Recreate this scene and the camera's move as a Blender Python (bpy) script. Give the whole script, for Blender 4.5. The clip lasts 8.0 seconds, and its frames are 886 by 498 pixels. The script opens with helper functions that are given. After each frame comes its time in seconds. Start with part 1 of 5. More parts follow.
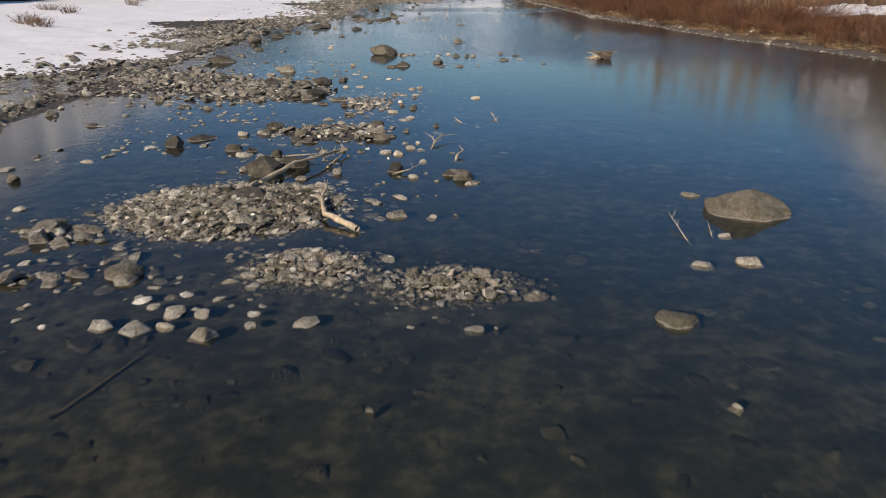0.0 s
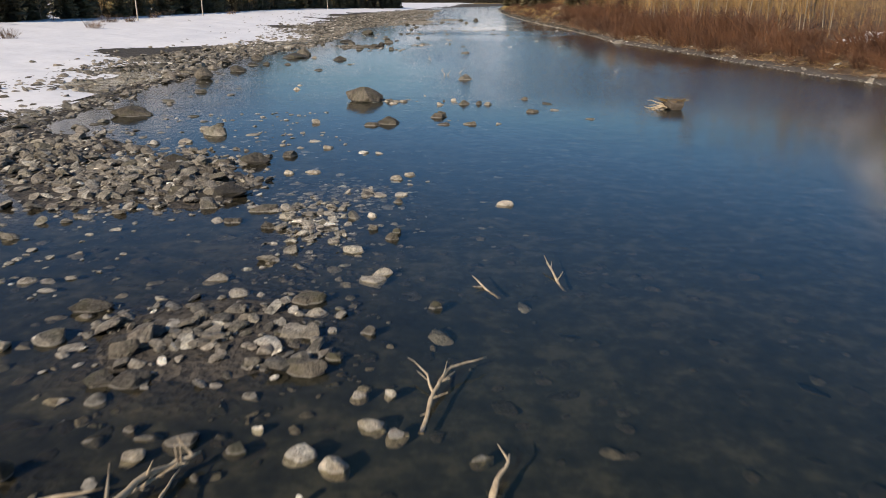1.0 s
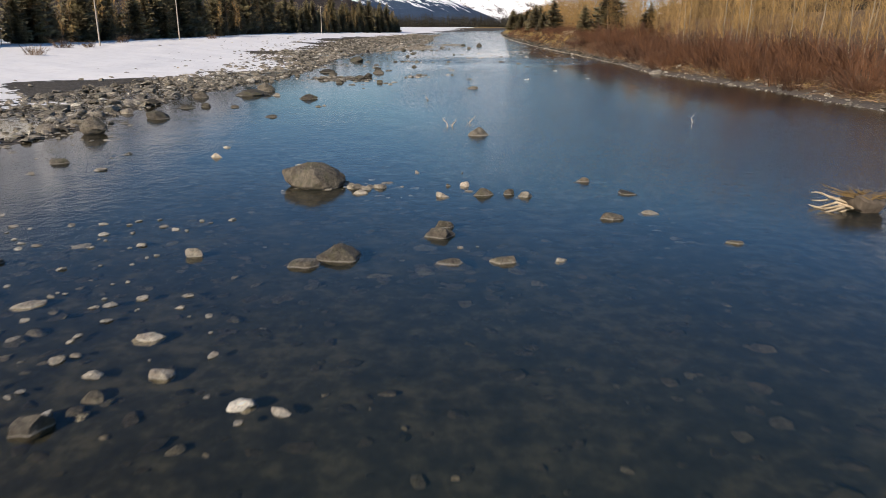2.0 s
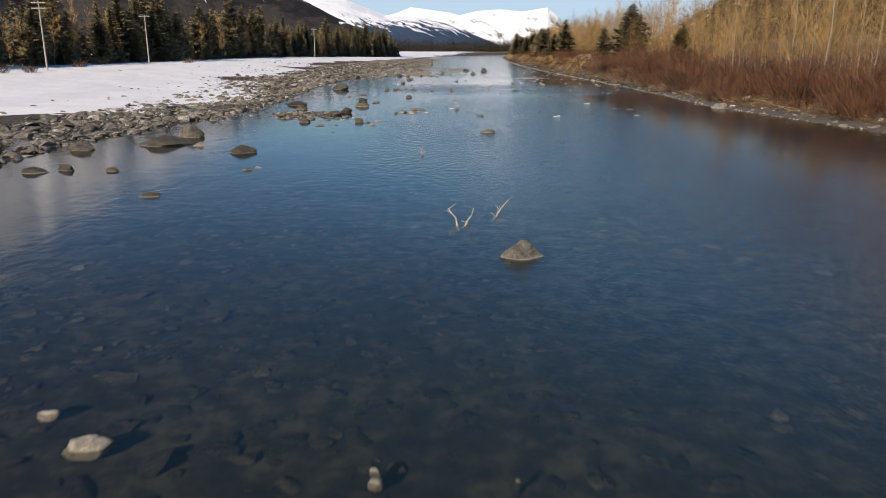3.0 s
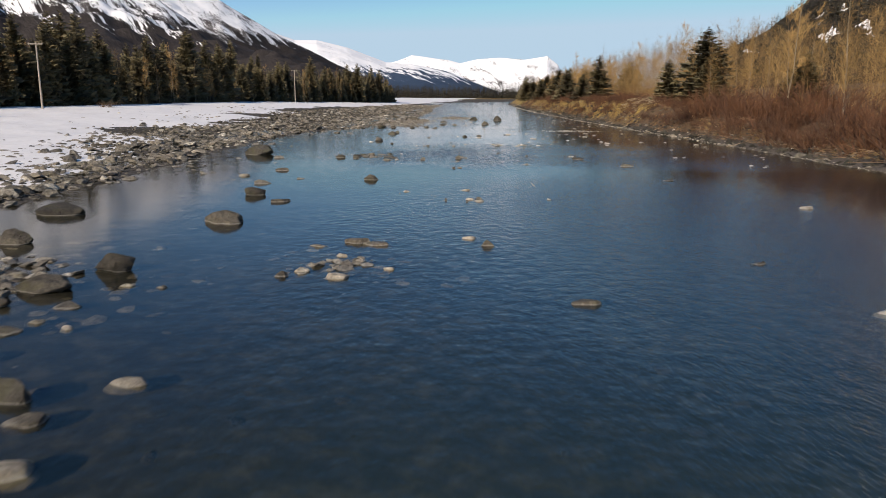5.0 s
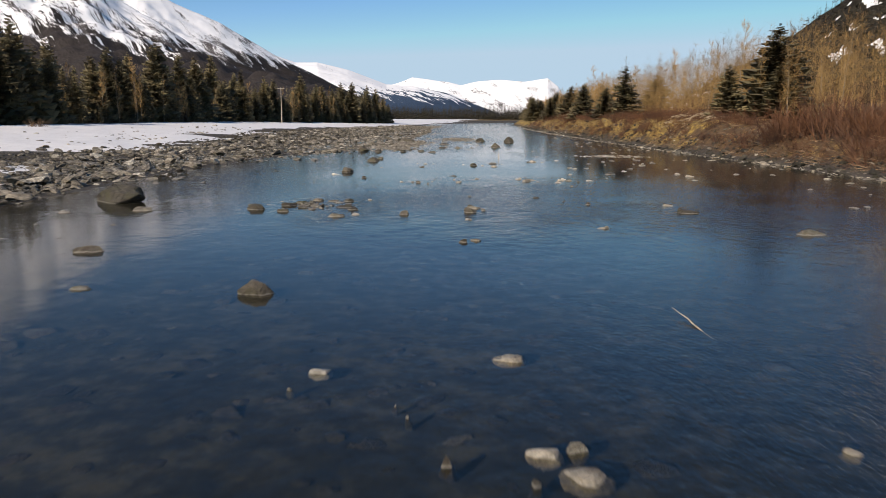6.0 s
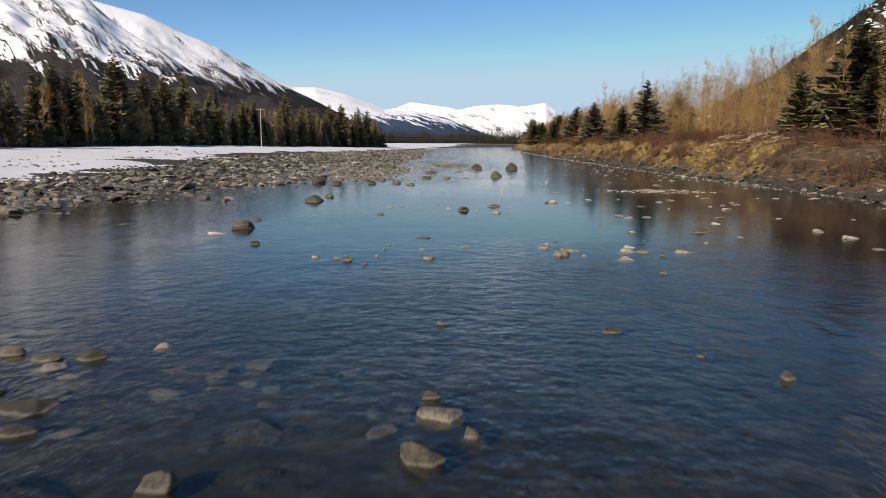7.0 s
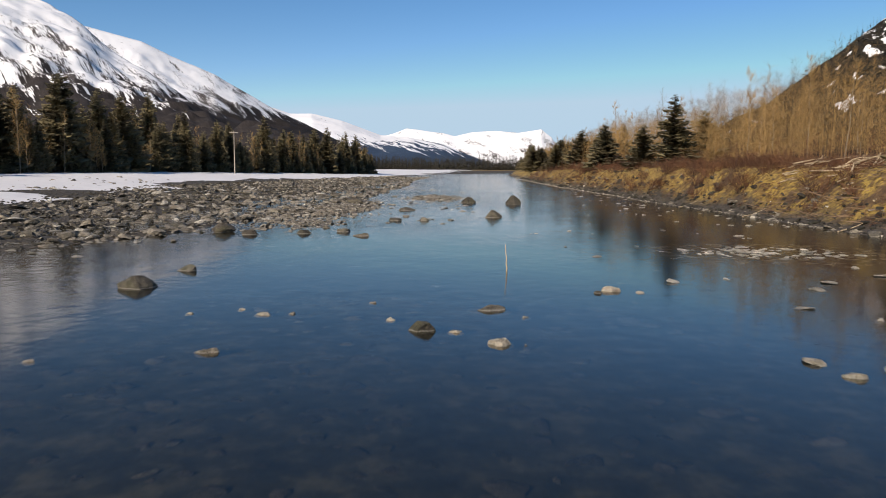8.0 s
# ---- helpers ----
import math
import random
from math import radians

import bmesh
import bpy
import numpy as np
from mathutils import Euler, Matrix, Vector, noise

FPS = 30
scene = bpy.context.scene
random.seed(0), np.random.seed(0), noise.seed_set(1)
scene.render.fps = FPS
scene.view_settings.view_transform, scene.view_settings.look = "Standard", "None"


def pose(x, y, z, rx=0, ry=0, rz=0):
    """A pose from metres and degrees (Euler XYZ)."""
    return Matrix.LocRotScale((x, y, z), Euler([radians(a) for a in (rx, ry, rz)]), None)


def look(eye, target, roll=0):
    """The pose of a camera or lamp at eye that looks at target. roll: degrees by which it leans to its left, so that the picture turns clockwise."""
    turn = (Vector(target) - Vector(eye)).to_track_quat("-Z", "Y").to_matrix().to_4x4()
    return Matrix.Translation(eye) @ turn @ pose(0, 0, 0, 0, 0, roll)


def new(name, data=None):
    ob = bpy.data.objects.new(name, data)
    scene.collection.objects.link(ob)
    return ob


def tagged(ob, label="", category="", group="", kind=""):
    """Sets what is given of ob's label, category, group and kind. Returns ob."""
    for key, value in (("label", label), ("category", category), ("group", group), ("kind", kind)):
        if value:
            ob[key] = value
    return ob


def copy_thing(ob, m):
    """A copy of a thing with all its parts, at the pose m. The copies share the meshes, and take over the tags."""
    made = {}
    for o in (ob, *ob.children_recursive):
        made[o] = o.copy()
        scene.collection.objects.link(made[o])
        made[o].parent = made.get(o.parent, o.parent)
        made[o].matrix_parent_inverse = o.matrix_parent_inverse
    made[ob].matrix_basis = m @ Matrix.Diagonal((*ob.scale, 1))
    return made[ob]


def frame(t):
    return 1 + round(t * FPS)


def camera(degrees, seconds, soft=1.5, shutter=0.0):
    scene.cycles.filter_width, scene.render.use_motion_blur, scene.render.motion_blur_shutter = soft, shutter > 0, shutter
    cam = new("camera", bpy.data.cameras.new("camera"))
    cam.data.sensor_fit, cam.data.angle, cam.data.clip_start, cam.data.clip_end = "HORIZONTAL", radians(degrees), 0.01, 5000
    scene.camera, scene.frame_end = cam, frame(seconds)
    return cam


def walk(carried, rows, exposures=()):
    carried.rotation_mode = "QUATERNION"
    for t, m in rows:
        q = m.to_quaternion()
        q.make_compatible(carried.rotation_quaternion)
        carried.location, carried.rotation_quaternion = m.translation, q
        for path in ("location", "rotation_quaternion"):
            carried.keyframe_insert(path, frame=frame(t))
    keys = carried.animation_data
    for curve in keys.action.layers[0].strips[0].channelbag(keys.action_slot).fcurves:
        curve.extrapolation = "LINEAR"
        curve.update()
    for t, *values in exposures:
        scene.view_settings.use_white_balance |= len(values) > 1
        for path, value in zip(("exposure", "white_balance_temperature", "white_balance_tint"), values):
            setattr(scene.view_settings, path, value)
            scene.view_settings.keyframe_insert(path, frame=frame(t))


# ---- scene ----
cam = camera(62.0, 8.0, soft=0.9, shutter=0.12)
# time, place in metres, then yaw, pitch and roll in degrees
ROWS = [
    (0, 0, 0.05, 6.5, 0.2, -20.15, 0.1),
    (0.5, -0.1, 9.66, 6.5, 0.28, -19.58, 0.08),
    (1, -0.22, 19.5, 6.42, 0.26, -18.74, 0.06),
    (1.5, -0.34, 29.95, 6.28, 0.24, -17.87, 0.04),
    (3, -0.76, 62.88, 5.6, 0.24, -15.22, -0.02),
    (3.5, -0.87, 74.4, 5.4, 0.23, -14.31, -0.1),
    (4, -0.92, 86.1, 5.17, 0.24, -13.44, -0.2),
    (4.5, -0.97, 98.3, 4.91, 0.25, -12.55, -0.3),
    (6, -1.03, 136.1, 3.75, 0.32, -10.09, -0.25),
    (6.5, -0.5, 147.3, 3.49, 0.25, -9.13, -0.22),
    (7, 0.15, 158, 3.42, 0.19, -8.24, -0.22),
    (7.5, 0.81, 168.8, 3.45, 0.06, -7.27, -0.28),
    (8, 1.48, 179.4, 3.52, -0.1, -6.24, -0.28),
]
walk(cam, [(t, pose(x, y, z, 90 + pitch, roll, yaw)) for t, x, y, z, yaw, pitch, roll in ROWS],
     exposures=[(0.0, 0.18, 6500, 14), (1.7, 0.24, 6500, 14), (3.0, 0.2, 6500, 14), (4.7, 0.1, 6500, 14), (8.0, 0.1, 6500, 14)])

# ---- light: spring sun from the left, clear sky ----
SUN = Vector((-0.48, -0.70, 0.52)).normalized()
world = bpy.data.worlds.new("sky")
scene.world = world
world.use_nodes = True
wn = world.node_tree
sky = wn.nodes.new("ShaderNodeTexSky")
sky.sky_type = "NISHITA"
sky.sun_disc = False
sky.sun_elevation = math.asin(SUN.z)
sky.sun_rotation = math.atan2(SUN.x, SUN.y)
sky.altitude, sky.air_density, sky.dust_density, sky.ozone_density = 900, 0.85, 0.1, 1.0
wn.nodes["Background"].inputs["Strength"].default_value = 0.105
rich = wn.nodes.new("ShaderNodeHueSaturation")
rich.inputs["Saturation"].default_value = 1.3
rich.inputs["Hue"].default_value = 0.499
wn.links.new(sky.outputs[0], rich.inputs["Color"])
pale = wn.nodes.new("ShaderNodeMix")
pale.data_type, pale.blend_type = "RGBA", "DARKEN"
pale.inputs[0].default_value = 1.0
pale.inputs[7].default_value = (4.2, 5.75, 6.9, 1)
wn.links.new(rich.outputs[0], pale.inputs[6])
wn.links.new(pale.outputs[2], wn.nodes["Background"].inputs["Color"])
sun = new("sun", bpy.data.lights.new("sun", "SUN"))
sun.data.energy, sun.data.angle, sun.data.color = 5.0, radians(0.6), (1.0, 0.89, 0.73)
sun.matrix_world = look(SUN * 200, (0, 0, 0))


# ---- materials ----
class Nodes:
    """A small builder for node materials."""

    def __init__(self, name):
        self.mat = bpy.data.materials.new(name)
        self.mat.use_nodes = True
        self.t = self.mat.node_tree
        self.bsdf = self.t.nodes["Principled BSDF"]
        self.out = self.t.nodes["Material Output"]

    def add(self, kind, **inputs):
        n = self.t.nodes.new("ShaderNode" + kind)
        for key, value in inputs.items():
            self.put(n.inputs[key.replace("_", " ")], value)
        return n

    def put(self, socket, value):
        if isinstance(value, bpy.types.NodeSocket):
            self.t.links.new(value, socket)
        elif isinstance(value, tuple) and len(value) == 3 and socket.type == "RGBA":
            socket.default_value = (*value, 1)
        else:
            socket.default_value = value

    def place(self, scale=(1, 1, 1)):
        g = self.add("NewGeometry")
        m = self.add("Mapping", Vector=g.outputs["Position"], Scale=scale)
        return m.outputs[0]

    def local(self, scale=(1, 1, 1)):
        g = self.add("TexCoord")
        return self.add("Mapping", Vector=g.outputs["Object"], Scale=scale).outputs[0]

    def noise(self, where, scale, detail=4.0, rough=0.55):
        return self.add("TexNoise", Vector=where, Scale=scale, Detail=detail, Roughness=rough).outputs["Fac"]

    def ramp(self, fac, *stops):
        n = self.add("ValToRGB", Fac=fac)
        el = n.color_ramp.elements
        while len(el) < len(stops):
            el.new(0.5)
        for e, (p, c) in zip(el, stops):
            e.position = p
            e.color = (*c, 1) if isinstance(c, tuple) else (c, c, c, 1)
        return n.outputs["Color"]

    def mix(self, fac, a, b, blend="MIX"):
        n = self.t.nodes.new("ShaderNodeMix")
        n.data_type, n.blend_type = "RGBA", blend
        self.put(n.inputs[0], fac)
        self.put(n.inputs[6], a)
        self.put(n.inputs[7], b)
        return n.outputs[2]

    def math(self, op, a, b=0.0, clamp=False):
        n = self.t.nodes.new("ShaderNodeMath")
        n.operation, n.use_clamp = op, clamp
        self.put(n.inputs[0], a)
        self.put(n.inputs[1], b)
        return n.outputs[0]

    def attr(self, name):
        n = self.add("Attribute")
        n.attribute_name = name
        return n.outputs["Fac"]

    def bump(self, height, strength, distance=0.05):
        self.put(self.bsdf.inputs["Normal"], self.add("Bump", Height=height, Strength=strength, Distance=distance).outputs[0])

    def done(self, color, rough=0.8, **more):
        self.put(self.bsdf.inputs["Base Color"], color)
        self.put(self.bsdf.inputs["Roughness"], rough)
        for key, value in more.items():
            self.put(self.bsdf.inputs[key.replace("_", " ")], value)
        return self.mat


def stone_material(name, single, shade=1.0):
    n = Nodes(name)
    r = n.add("ObjectInfo").outputs["Random"] if single else n.add("NewGeometry").outputs["Random Per Island"]
    tones = ((0.0, (0.068, 0.061, 0.048)), (0.35, (0.134, 0.117, 0.091)), (0.6, (0.192, 0.169, 0.132)), (0.85, (0.10, 0.09, 0.073)), (1.0, (0.36, 0.335, 0.28)))
    tone = n.ramp(r, *((p, tuple(c * shade * 1.22 for c in col)) for p, col in tones))
    p = n.place()
    spots = n.ramp(n.noise(p, 5.0, 7, 0.7), (0.34, 0.40), (0.60, 1.2))
    col = n.mix(0.85, tone, spots, "MULTIPLY")
    veins = n.ramp(n.noise(p, 2.1, 5, 0.75), (0.38, (0.62, 0.56, 0.52)), (0.52, (1.0, 1.0, 1.0)), (0.66, (1.32, 1.28, 1.2)))
    col = n.mix(0.8, col, veins, "MULTIPLY")
    col = n.mix(0.7, col, n.ramp(n.noise(p, 24.0, 3, 0.7), (0.35, 0.6), (0.65, 1.3)), "MULTIPLY")
    damp = n.ramp(n.noise(p, 0.16, 4, 0.6), (0.40, (0.50, 0.47, 0.42)), (0.60, (1.1, 1.06, 0.98)))
    col = n.mix(1.0 if shade < 1.5 else 0.25, col, damp, "MULTIPLY")
    moss = n.ramp(n.noise(p, 1.6, 5, 0.65), (0.50, 0.0), (0.64, 0.6 if shade < 1.5 else 0.2))
    col = n.mix(moss, col, tuple(c * shade for c in (0.096, 0.09, 0.038)))
    # mineral crust that the falling water has left round the foot of each stone
    z = n.math("ADD", n.add("SeparateXYZ", Vector=p).outputs["Z"], n.math("MULTIPLY", n.math("SUBTRACT", n.noise(p, 6.0, 3), 0.5), 0.07))
    crust = n.math("MULTIPLY", n.ramp(z, (0.0, 0.0), (0.02, 0.75), (0.045, 0.0)), 0.8)
    col = n.mix(crust, col, (0.40, 0.37, 0.31))
    n.bump(n.math("ADD", n.noise(p, 14.0, 6, 0.7), n.math("MULTIPLY", n.noise(p, 3.0, 5, 0.65), 1.6)), 1.0, 0.14)
    return n.done(col, 0.78)


def water_material():
    n = Nodes("river_water")
    swell = n.noise(n.place((1, 0.7, 1)), 0.5, 3)
    chop = n.noise(n.place((1, 0.95, 1)), 2.2, 4, 0.6)
    fine = n.noise(n.place((1, 1, 1)), 6.0, 2, 0.5)
    gust = n.ramp(n.noise(n.place((1, 0.5, 1)), 0.11, 4, 0.65), (0.38, 0.25), (0.62, 1.0))
    lively = n.math("MULTIPLY", n.attr("riffle"), gust)
    h = n.math("ADD", n.math("MULTIPLY", swell, n.math("ADD", 0.08, n.math("MULTIPLY", n.attr("riffle"), 0.35))), n.math("ADD", n.math("MULTIPLY", n.noise(n.place((1, 0.7, 1)), 3.0, 2), n.attr("dimple")), n.math("MULTIPLY", lively, n.math("ADD", n.math("MULTIPLY", chop, 0.52), n.math("MULTIPLY", fine, 0.10)))))
    h = n.math("ADD", h, n.math("MULTIPLY", n.noise(n.place((1, 0.8, 1)), 12.0, 2), n.attr("chop")))
    bump = n.add("Bump", Height=h, Strength=0.8, Distance=0.12).outputs[0]
    rough = n.attr("sheen")
    clear = n.add("BsdfRefraction", Color=(0.58, 0.57, 0.49), Roughness=n.math("MULTIPLY", rough, 0.5), IOR=1.33, Normal=bump)
    gloss = n.add("BsdfGlossy", Color=(0.67, 0.67, 0.67), Roughness=rough, Normal=bump)
    glass = n.add("MixShader", Fac=n.add("Fresnel", IOR=1.34, Normal=bump).outputs[0])
    n.t.links.new(clear.outputs[0], glass.inputs[1])
    n.t.links.new(gloss.outputs[0], glass.inputs[2])
    n.put(n.bsdf.inputs["Normal"], bump)
    n.done(n.mix(n.attr("silt"), (0.0074, 0.0126, 0.0154), (0.0130, 0.0300, 0.0330)), n.attr("sheen"), IOR=1.35, Specular_Tint=(0.82, 0.82, 0.82, 1.0))
    m = n.add("MixShader", Fac=n.attr("murk"))
    n.t.links.new(glass.outputs[0], m.inputs[1])
    n.t.links.new(n.bsdf.outputs[0], m.inputs[2])
    n.t.links.new(m.outputs[0], n.out.inputs["Surface"])
    return n.mat


def ground_material():
    n = Nodes("river_gravel_and_bank_soil")
    p = n.place()
    cells = n.add("TexVoronoi", Vector=p, Scale=4.5)
    grain = n.noise(p, 9.0, 5, 0.6)
    patch = n.noise(p, 0.25, 4)
    dry = n.mix(0.75, n.ramp(cells.outputs["Color"], (0.1, (0.022, 0.018, 0.013)), (0.9, (0.105, 0.085, 0.060))), n.ramp(grain, (0.3, 0.5), (0.7, 1.1)), "MULTIPLY")
    blotch = n.math("ADD", n.math("MULTIPLY", n.noise(p, 1.9, 6, 0.65), 0.75), n.math("MULTIPLY", patch, 0.25))
    bed = n.ramp(blotch, (0.38, (0.008, 0.008, 0.006)), (0.5, (0.026, 0.025, 0.018)), (0.62, (0.075, 0.070, 0.050)))
    mud = n.mix(n.ramp(grain, (0.35, 0.0), (0.65, 1.0)), (0.050, 0.040, 0.031), (0.155, 0.124, 0.095))
    straw = n.mix(n.ramp(n.noise(p, 1.3, 5), (0.35, 0.0), (0.65, 1.0)), (0.070, 0.040, 0.019), (0.145, 0.085, 0.034))
    moss = n.mix(n.ramp(n.noise(p, 2.5, 5), (0.4, 0.0), (0.6, 1.0)), (0.17, 0.105, 0.036), (0.43, 0.285, 0.056))
    grass = n.mix(n.ramp(n.math("ADD", n.attr("moss"), n.math("MULTIPLY", n.math("SUBTRACT", n.noise(p, 0.30, 5, 0.6), 0.5), 2.6)), (0.60, 0.0), (0.86, 1.0)), straw, moss)
    col = n.mix(n.attr("bed"), dry, bed)
    col = n.mix(n.attr("mud"), col, mud)
    col = n.mix(n.attr("grass"), col, grass)
    n.bump(n.math("MULTIPLY", n.math("ADD", cells.outputs["Distance"], grain), n.math("SUBTRACT", 1.0, n.math("MULTIPLY", n.attr("bed"), 0.9))), 0.8, 0.15)
    return n.done(col, 0.9)


def snow_material():
    n = Nodes("old_spring_snow")
    p = n.place()
    dirt = n.ramp(n.noise(p, 0.9, 6, 0.65), (0.5, 0.0), (0.75, 0.35))
    n.bump(n.math("ADD", n.noise(p, 0.8, 4), n.math("MULTIPLY", n.noise(p, 9.0, 4), 0.2)), 0.35, 0.15)
    return n.done(n.mix(dirt, (0.78, 0.757, 0.735), (0.50, 0.46, 0.42)), 0.6)


def mountain_material(name, treeline, spread, forest, rock_share, tilt=0.0):
    """Snow with bare rock above a ragged tree line that snow chutes cut into."""
    n = Nodes(name)
    g = n.add("NewGeometry")
    z = n.add("SeparateXYZ", Vector=g.outputs["Position"]).outputs["Z"]
    fall = n.add("CombineXYZ", X=n.math("ADD", n.attr("across"), n.math("MULTIPLY", n.attr("down"), 0.45)), Y=n.attr("down")).outputs[0]
    chute = n.noise(n.add("Mapping", Vector=fall, Scale=(0.012, 0.0022, 1)).outputs[0], 1.0, 5, 0.6)
    streak = n.noise(n.add("Mapping", Vector=fall, Scale=(0.05, 0.014, 1)).outputs[0], 1.0, 6, 0.7)
    speck = n.noise(n.add("Mapping", Vector=fall, Scale=(0.15, 0.085, 1)).outputs[0], 1.0, 5, 0.7)
    level = n.math("ADD", z, n.math("MULTIPLY", n.math("SUBTRACT", chute, 0.5), spread))
    level = n.math("ADD", level, n.math("MULTIPLY", n.attr("clearing"), 420.0))
    level = n.math("SUBTRACT", level, n.math("MULTIPLY", n.attr("across"), tilt))
    level = n.math("ADD", level, n.math("MULTIPLY", n.math("SUBTRACT", streak, 0.5), spread * 0.5))
    level = n.math("ADD", level, n.math("MULTIPLY", n.math("SUBTRACT", speck, 0.5), spread * 0.22))
    wood = n.ramp(n.math("DIVIDE", n.math("SUBTRACT", level, treeline - 40), 80.0, True), (0.46, 1.0), (0.54, 0.0))
    patch = n.noise(n.add("Mapping", Vector=fall, Scale=(0.011, 0.006, 1)).outputs[0], 1.0, 3, 0.5)
    dots = n.math("ADD", n.math("MULTIPLY", streak, 0.27), n.math("ADD", n.math("MULTIPLY", speck, 0.65), n.math("MULTIPLY", patch, 0.60)))
    high = n.math("DIVIDE", n.math("SUBTRACT", level, treeline), 240.0, True)
    bare = n.ramp(n.math("ADD", dots, n.math("MULTIPLY", high, 0.13)), (rock_share + 0.135, 1.0), (rock_share + 0.16, 0.0))
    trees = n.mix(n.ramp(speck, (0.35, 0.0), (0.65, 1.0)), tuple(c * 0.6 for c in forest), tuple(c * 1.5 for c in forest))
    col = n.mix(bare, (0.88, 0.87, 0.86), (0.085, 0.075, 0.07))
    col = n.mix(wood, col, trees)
    return n.done(col, 0.9, Specular_IOR_Level=0.1)


def wood_material(name, dark, pale, scale=8.0, rough=0.8):
    n = Nodes(name)
    p = n.local((1, 1, 0.15))
    f = n.noise(p, scale, 5, 0.6)
    n.bump(f, 0.4, 0.02)
    return n.done(n.mix(n.ramp(f, (0.3, 0.0), (0.7, 1.0)), dark, pale), rough)


def tuft_material(name, dark, pale, vary=0.5):
    n = Nodes(name)
    r = n.add("ObjectInfo").outputs["Random"]
    i = n.add("NewGeometry").outputs["Random Per Island"]
    f = n.math("ADD", n.math("MULTIPLY", i, 1 - vary), n.math("MULTIPLY", r, vary))
    clump = n.ramp(n.noise(n.place(), 0.32, 4, 0.65), (0.36, (0.42, 0.38, 0.36)), (0.62, (1.25, 1.2, 1.12)))
    return n.done(n.mix(1.0, n.mix(f, dark, pale), clump, "MULTIPLY"), 0.75)


STONE = stone_material("dark_river_stone", True, 0.95)
PALE = stone_material("pale_river_stone", True, 3.1)
COBBLE = stone_material("small_river_stones", False, 1.7)
PEBBLE = stone_material("pale_dry_pebbles", False, 2.75)
GRAVEL = stone_material("brown_bar_gravel", False, 1.4)
# darkened for damp and for the shade between cobbles, put into the colour
DARKGAP = stone_material("damp_shaded_gravel", False, 0.8)
SLAB = stone_material("bleached_flat_slabs", False, 3.1)
DARKROCK = stone_material("dark_bank_rock", False, 0.42)
SUNKEN = stone_material("algae_covered_stones", False, 0.62)
WATER = water_material()
GROUND = ground_material()
SNOW = snow_material()
NEEDLE = tuft_material("spruce_needles", (0.100, 0.088, 0.047), (0.240, 0.200, 0.100))
FARWOOD = tuft_material("distant_conifers", (0.016, 0.016, 0.010), (0.060, 0.052, 0.028))
BARK = wood_material("spruce_bark", (0.06, 0.045, 0.03), (0.13, 0.10, 0.07))
POPLAR = wood_material("pale_poplar_bark", (0.16, 0.12, 0.075), (0.32, 0.26, 0.175), 5.0)
TWIG = tuft_material("golden_budding_twigs", (0.285, 0.180, 0.066), (0.45, 0.292, 0.103))
BRUSH = tuft_material("red_brown_willow_stems", (0.050, 0.022, 0.010), (0.178, 0.080, 0.034))
STRAW = tuft_material("dry_straw_stems", (0.22, 0.145, 0.05), (0.42, 0.29, 0.11))
SCRUB = tuft_material("pale_brown_scrub", (0.11, 0.070, 0.040), (0.30, 0.200, 0.115))
DRIFT = wood_material("bleached_driftwood", (0.26, 0.19, 0.11), (0.55, 0.44, 0.29))
POLE = wood_material("weathered_pole_wood", (0.24, 0.20, 0.15), (0.44, 0.39, 0.32))
PORCELAIN = Nodes("insulator_glaze").done((0.25, 0.2, 0.17), 0.25)
PEAK = mountain_material("mountain_snow_and_forest", 165, 430, (0.033, 0.028, 0.026), 0.605)
SHOULDER = mountain_material("shoulder_snow_and_forest", 235, 300, (0.026, 0.022, 0.020), 0.610)
# blue in these two forest colours is distance haze put into the base colour
FARPEAK = mountain_material("far_snow_and_hazed_forest", 20, 120, (0.045, 0.070, 0.110), 0.59)
MIDPEAK = mountain_material("middle_snow_and_hazed_forest", 112, 340, (0.040, 0.062, 0.100), 0.48)
HILL = mountain_material("wooded_hill", 240, 420, (0.021, 0.018, 0.013), 0.46)


# ---- mesh helpers ----
def mesh_of(name, verts, tris, mat, smooth=True):
    verts, tris = np.asarray(verts, np.float32), np.asarray(tris, np.int32)
    me = bpy.data.meshes.new(name)
    me.vertices.add(len(verts))
    me.vertices.foreach_set("co", verts.ravel())
    me.loops.add(tris.size)
    me.loops.foreach_set("vertex_index", tris.ravel())
    me.polygons.add(len(tris))
    k = tris.shape[1]
    me.polygons.foreach_set("loop_start", np.arange(0, tris.size, k, dtype=np.int32))
    me.polygons.foreach_set("use_smooth", np.full(len(tris), smooth))
    me.update(calc_edges=True)
    me.materials.append(mat)
    return me


def part(name, me, parent, label=""):
    ob = new(name, me)
    ob.parent = parent
    return tagged(ob, label) if label else ob


def lattice(a, b, seed):
    """Repeatable random numbers on a whole-number grid."""
    h = (a.astype(np.int64) * 374761393 + b.astype(np.int64) * 668265263 + seed * 1274126177) & 0xFFFFFFFF
    h = ((h ^ (h >> 13)) * 1103515245) & 0xFFFFFFFF
    return ((h ^ (h >> 16)) & 0xFFFF) / 65535.0


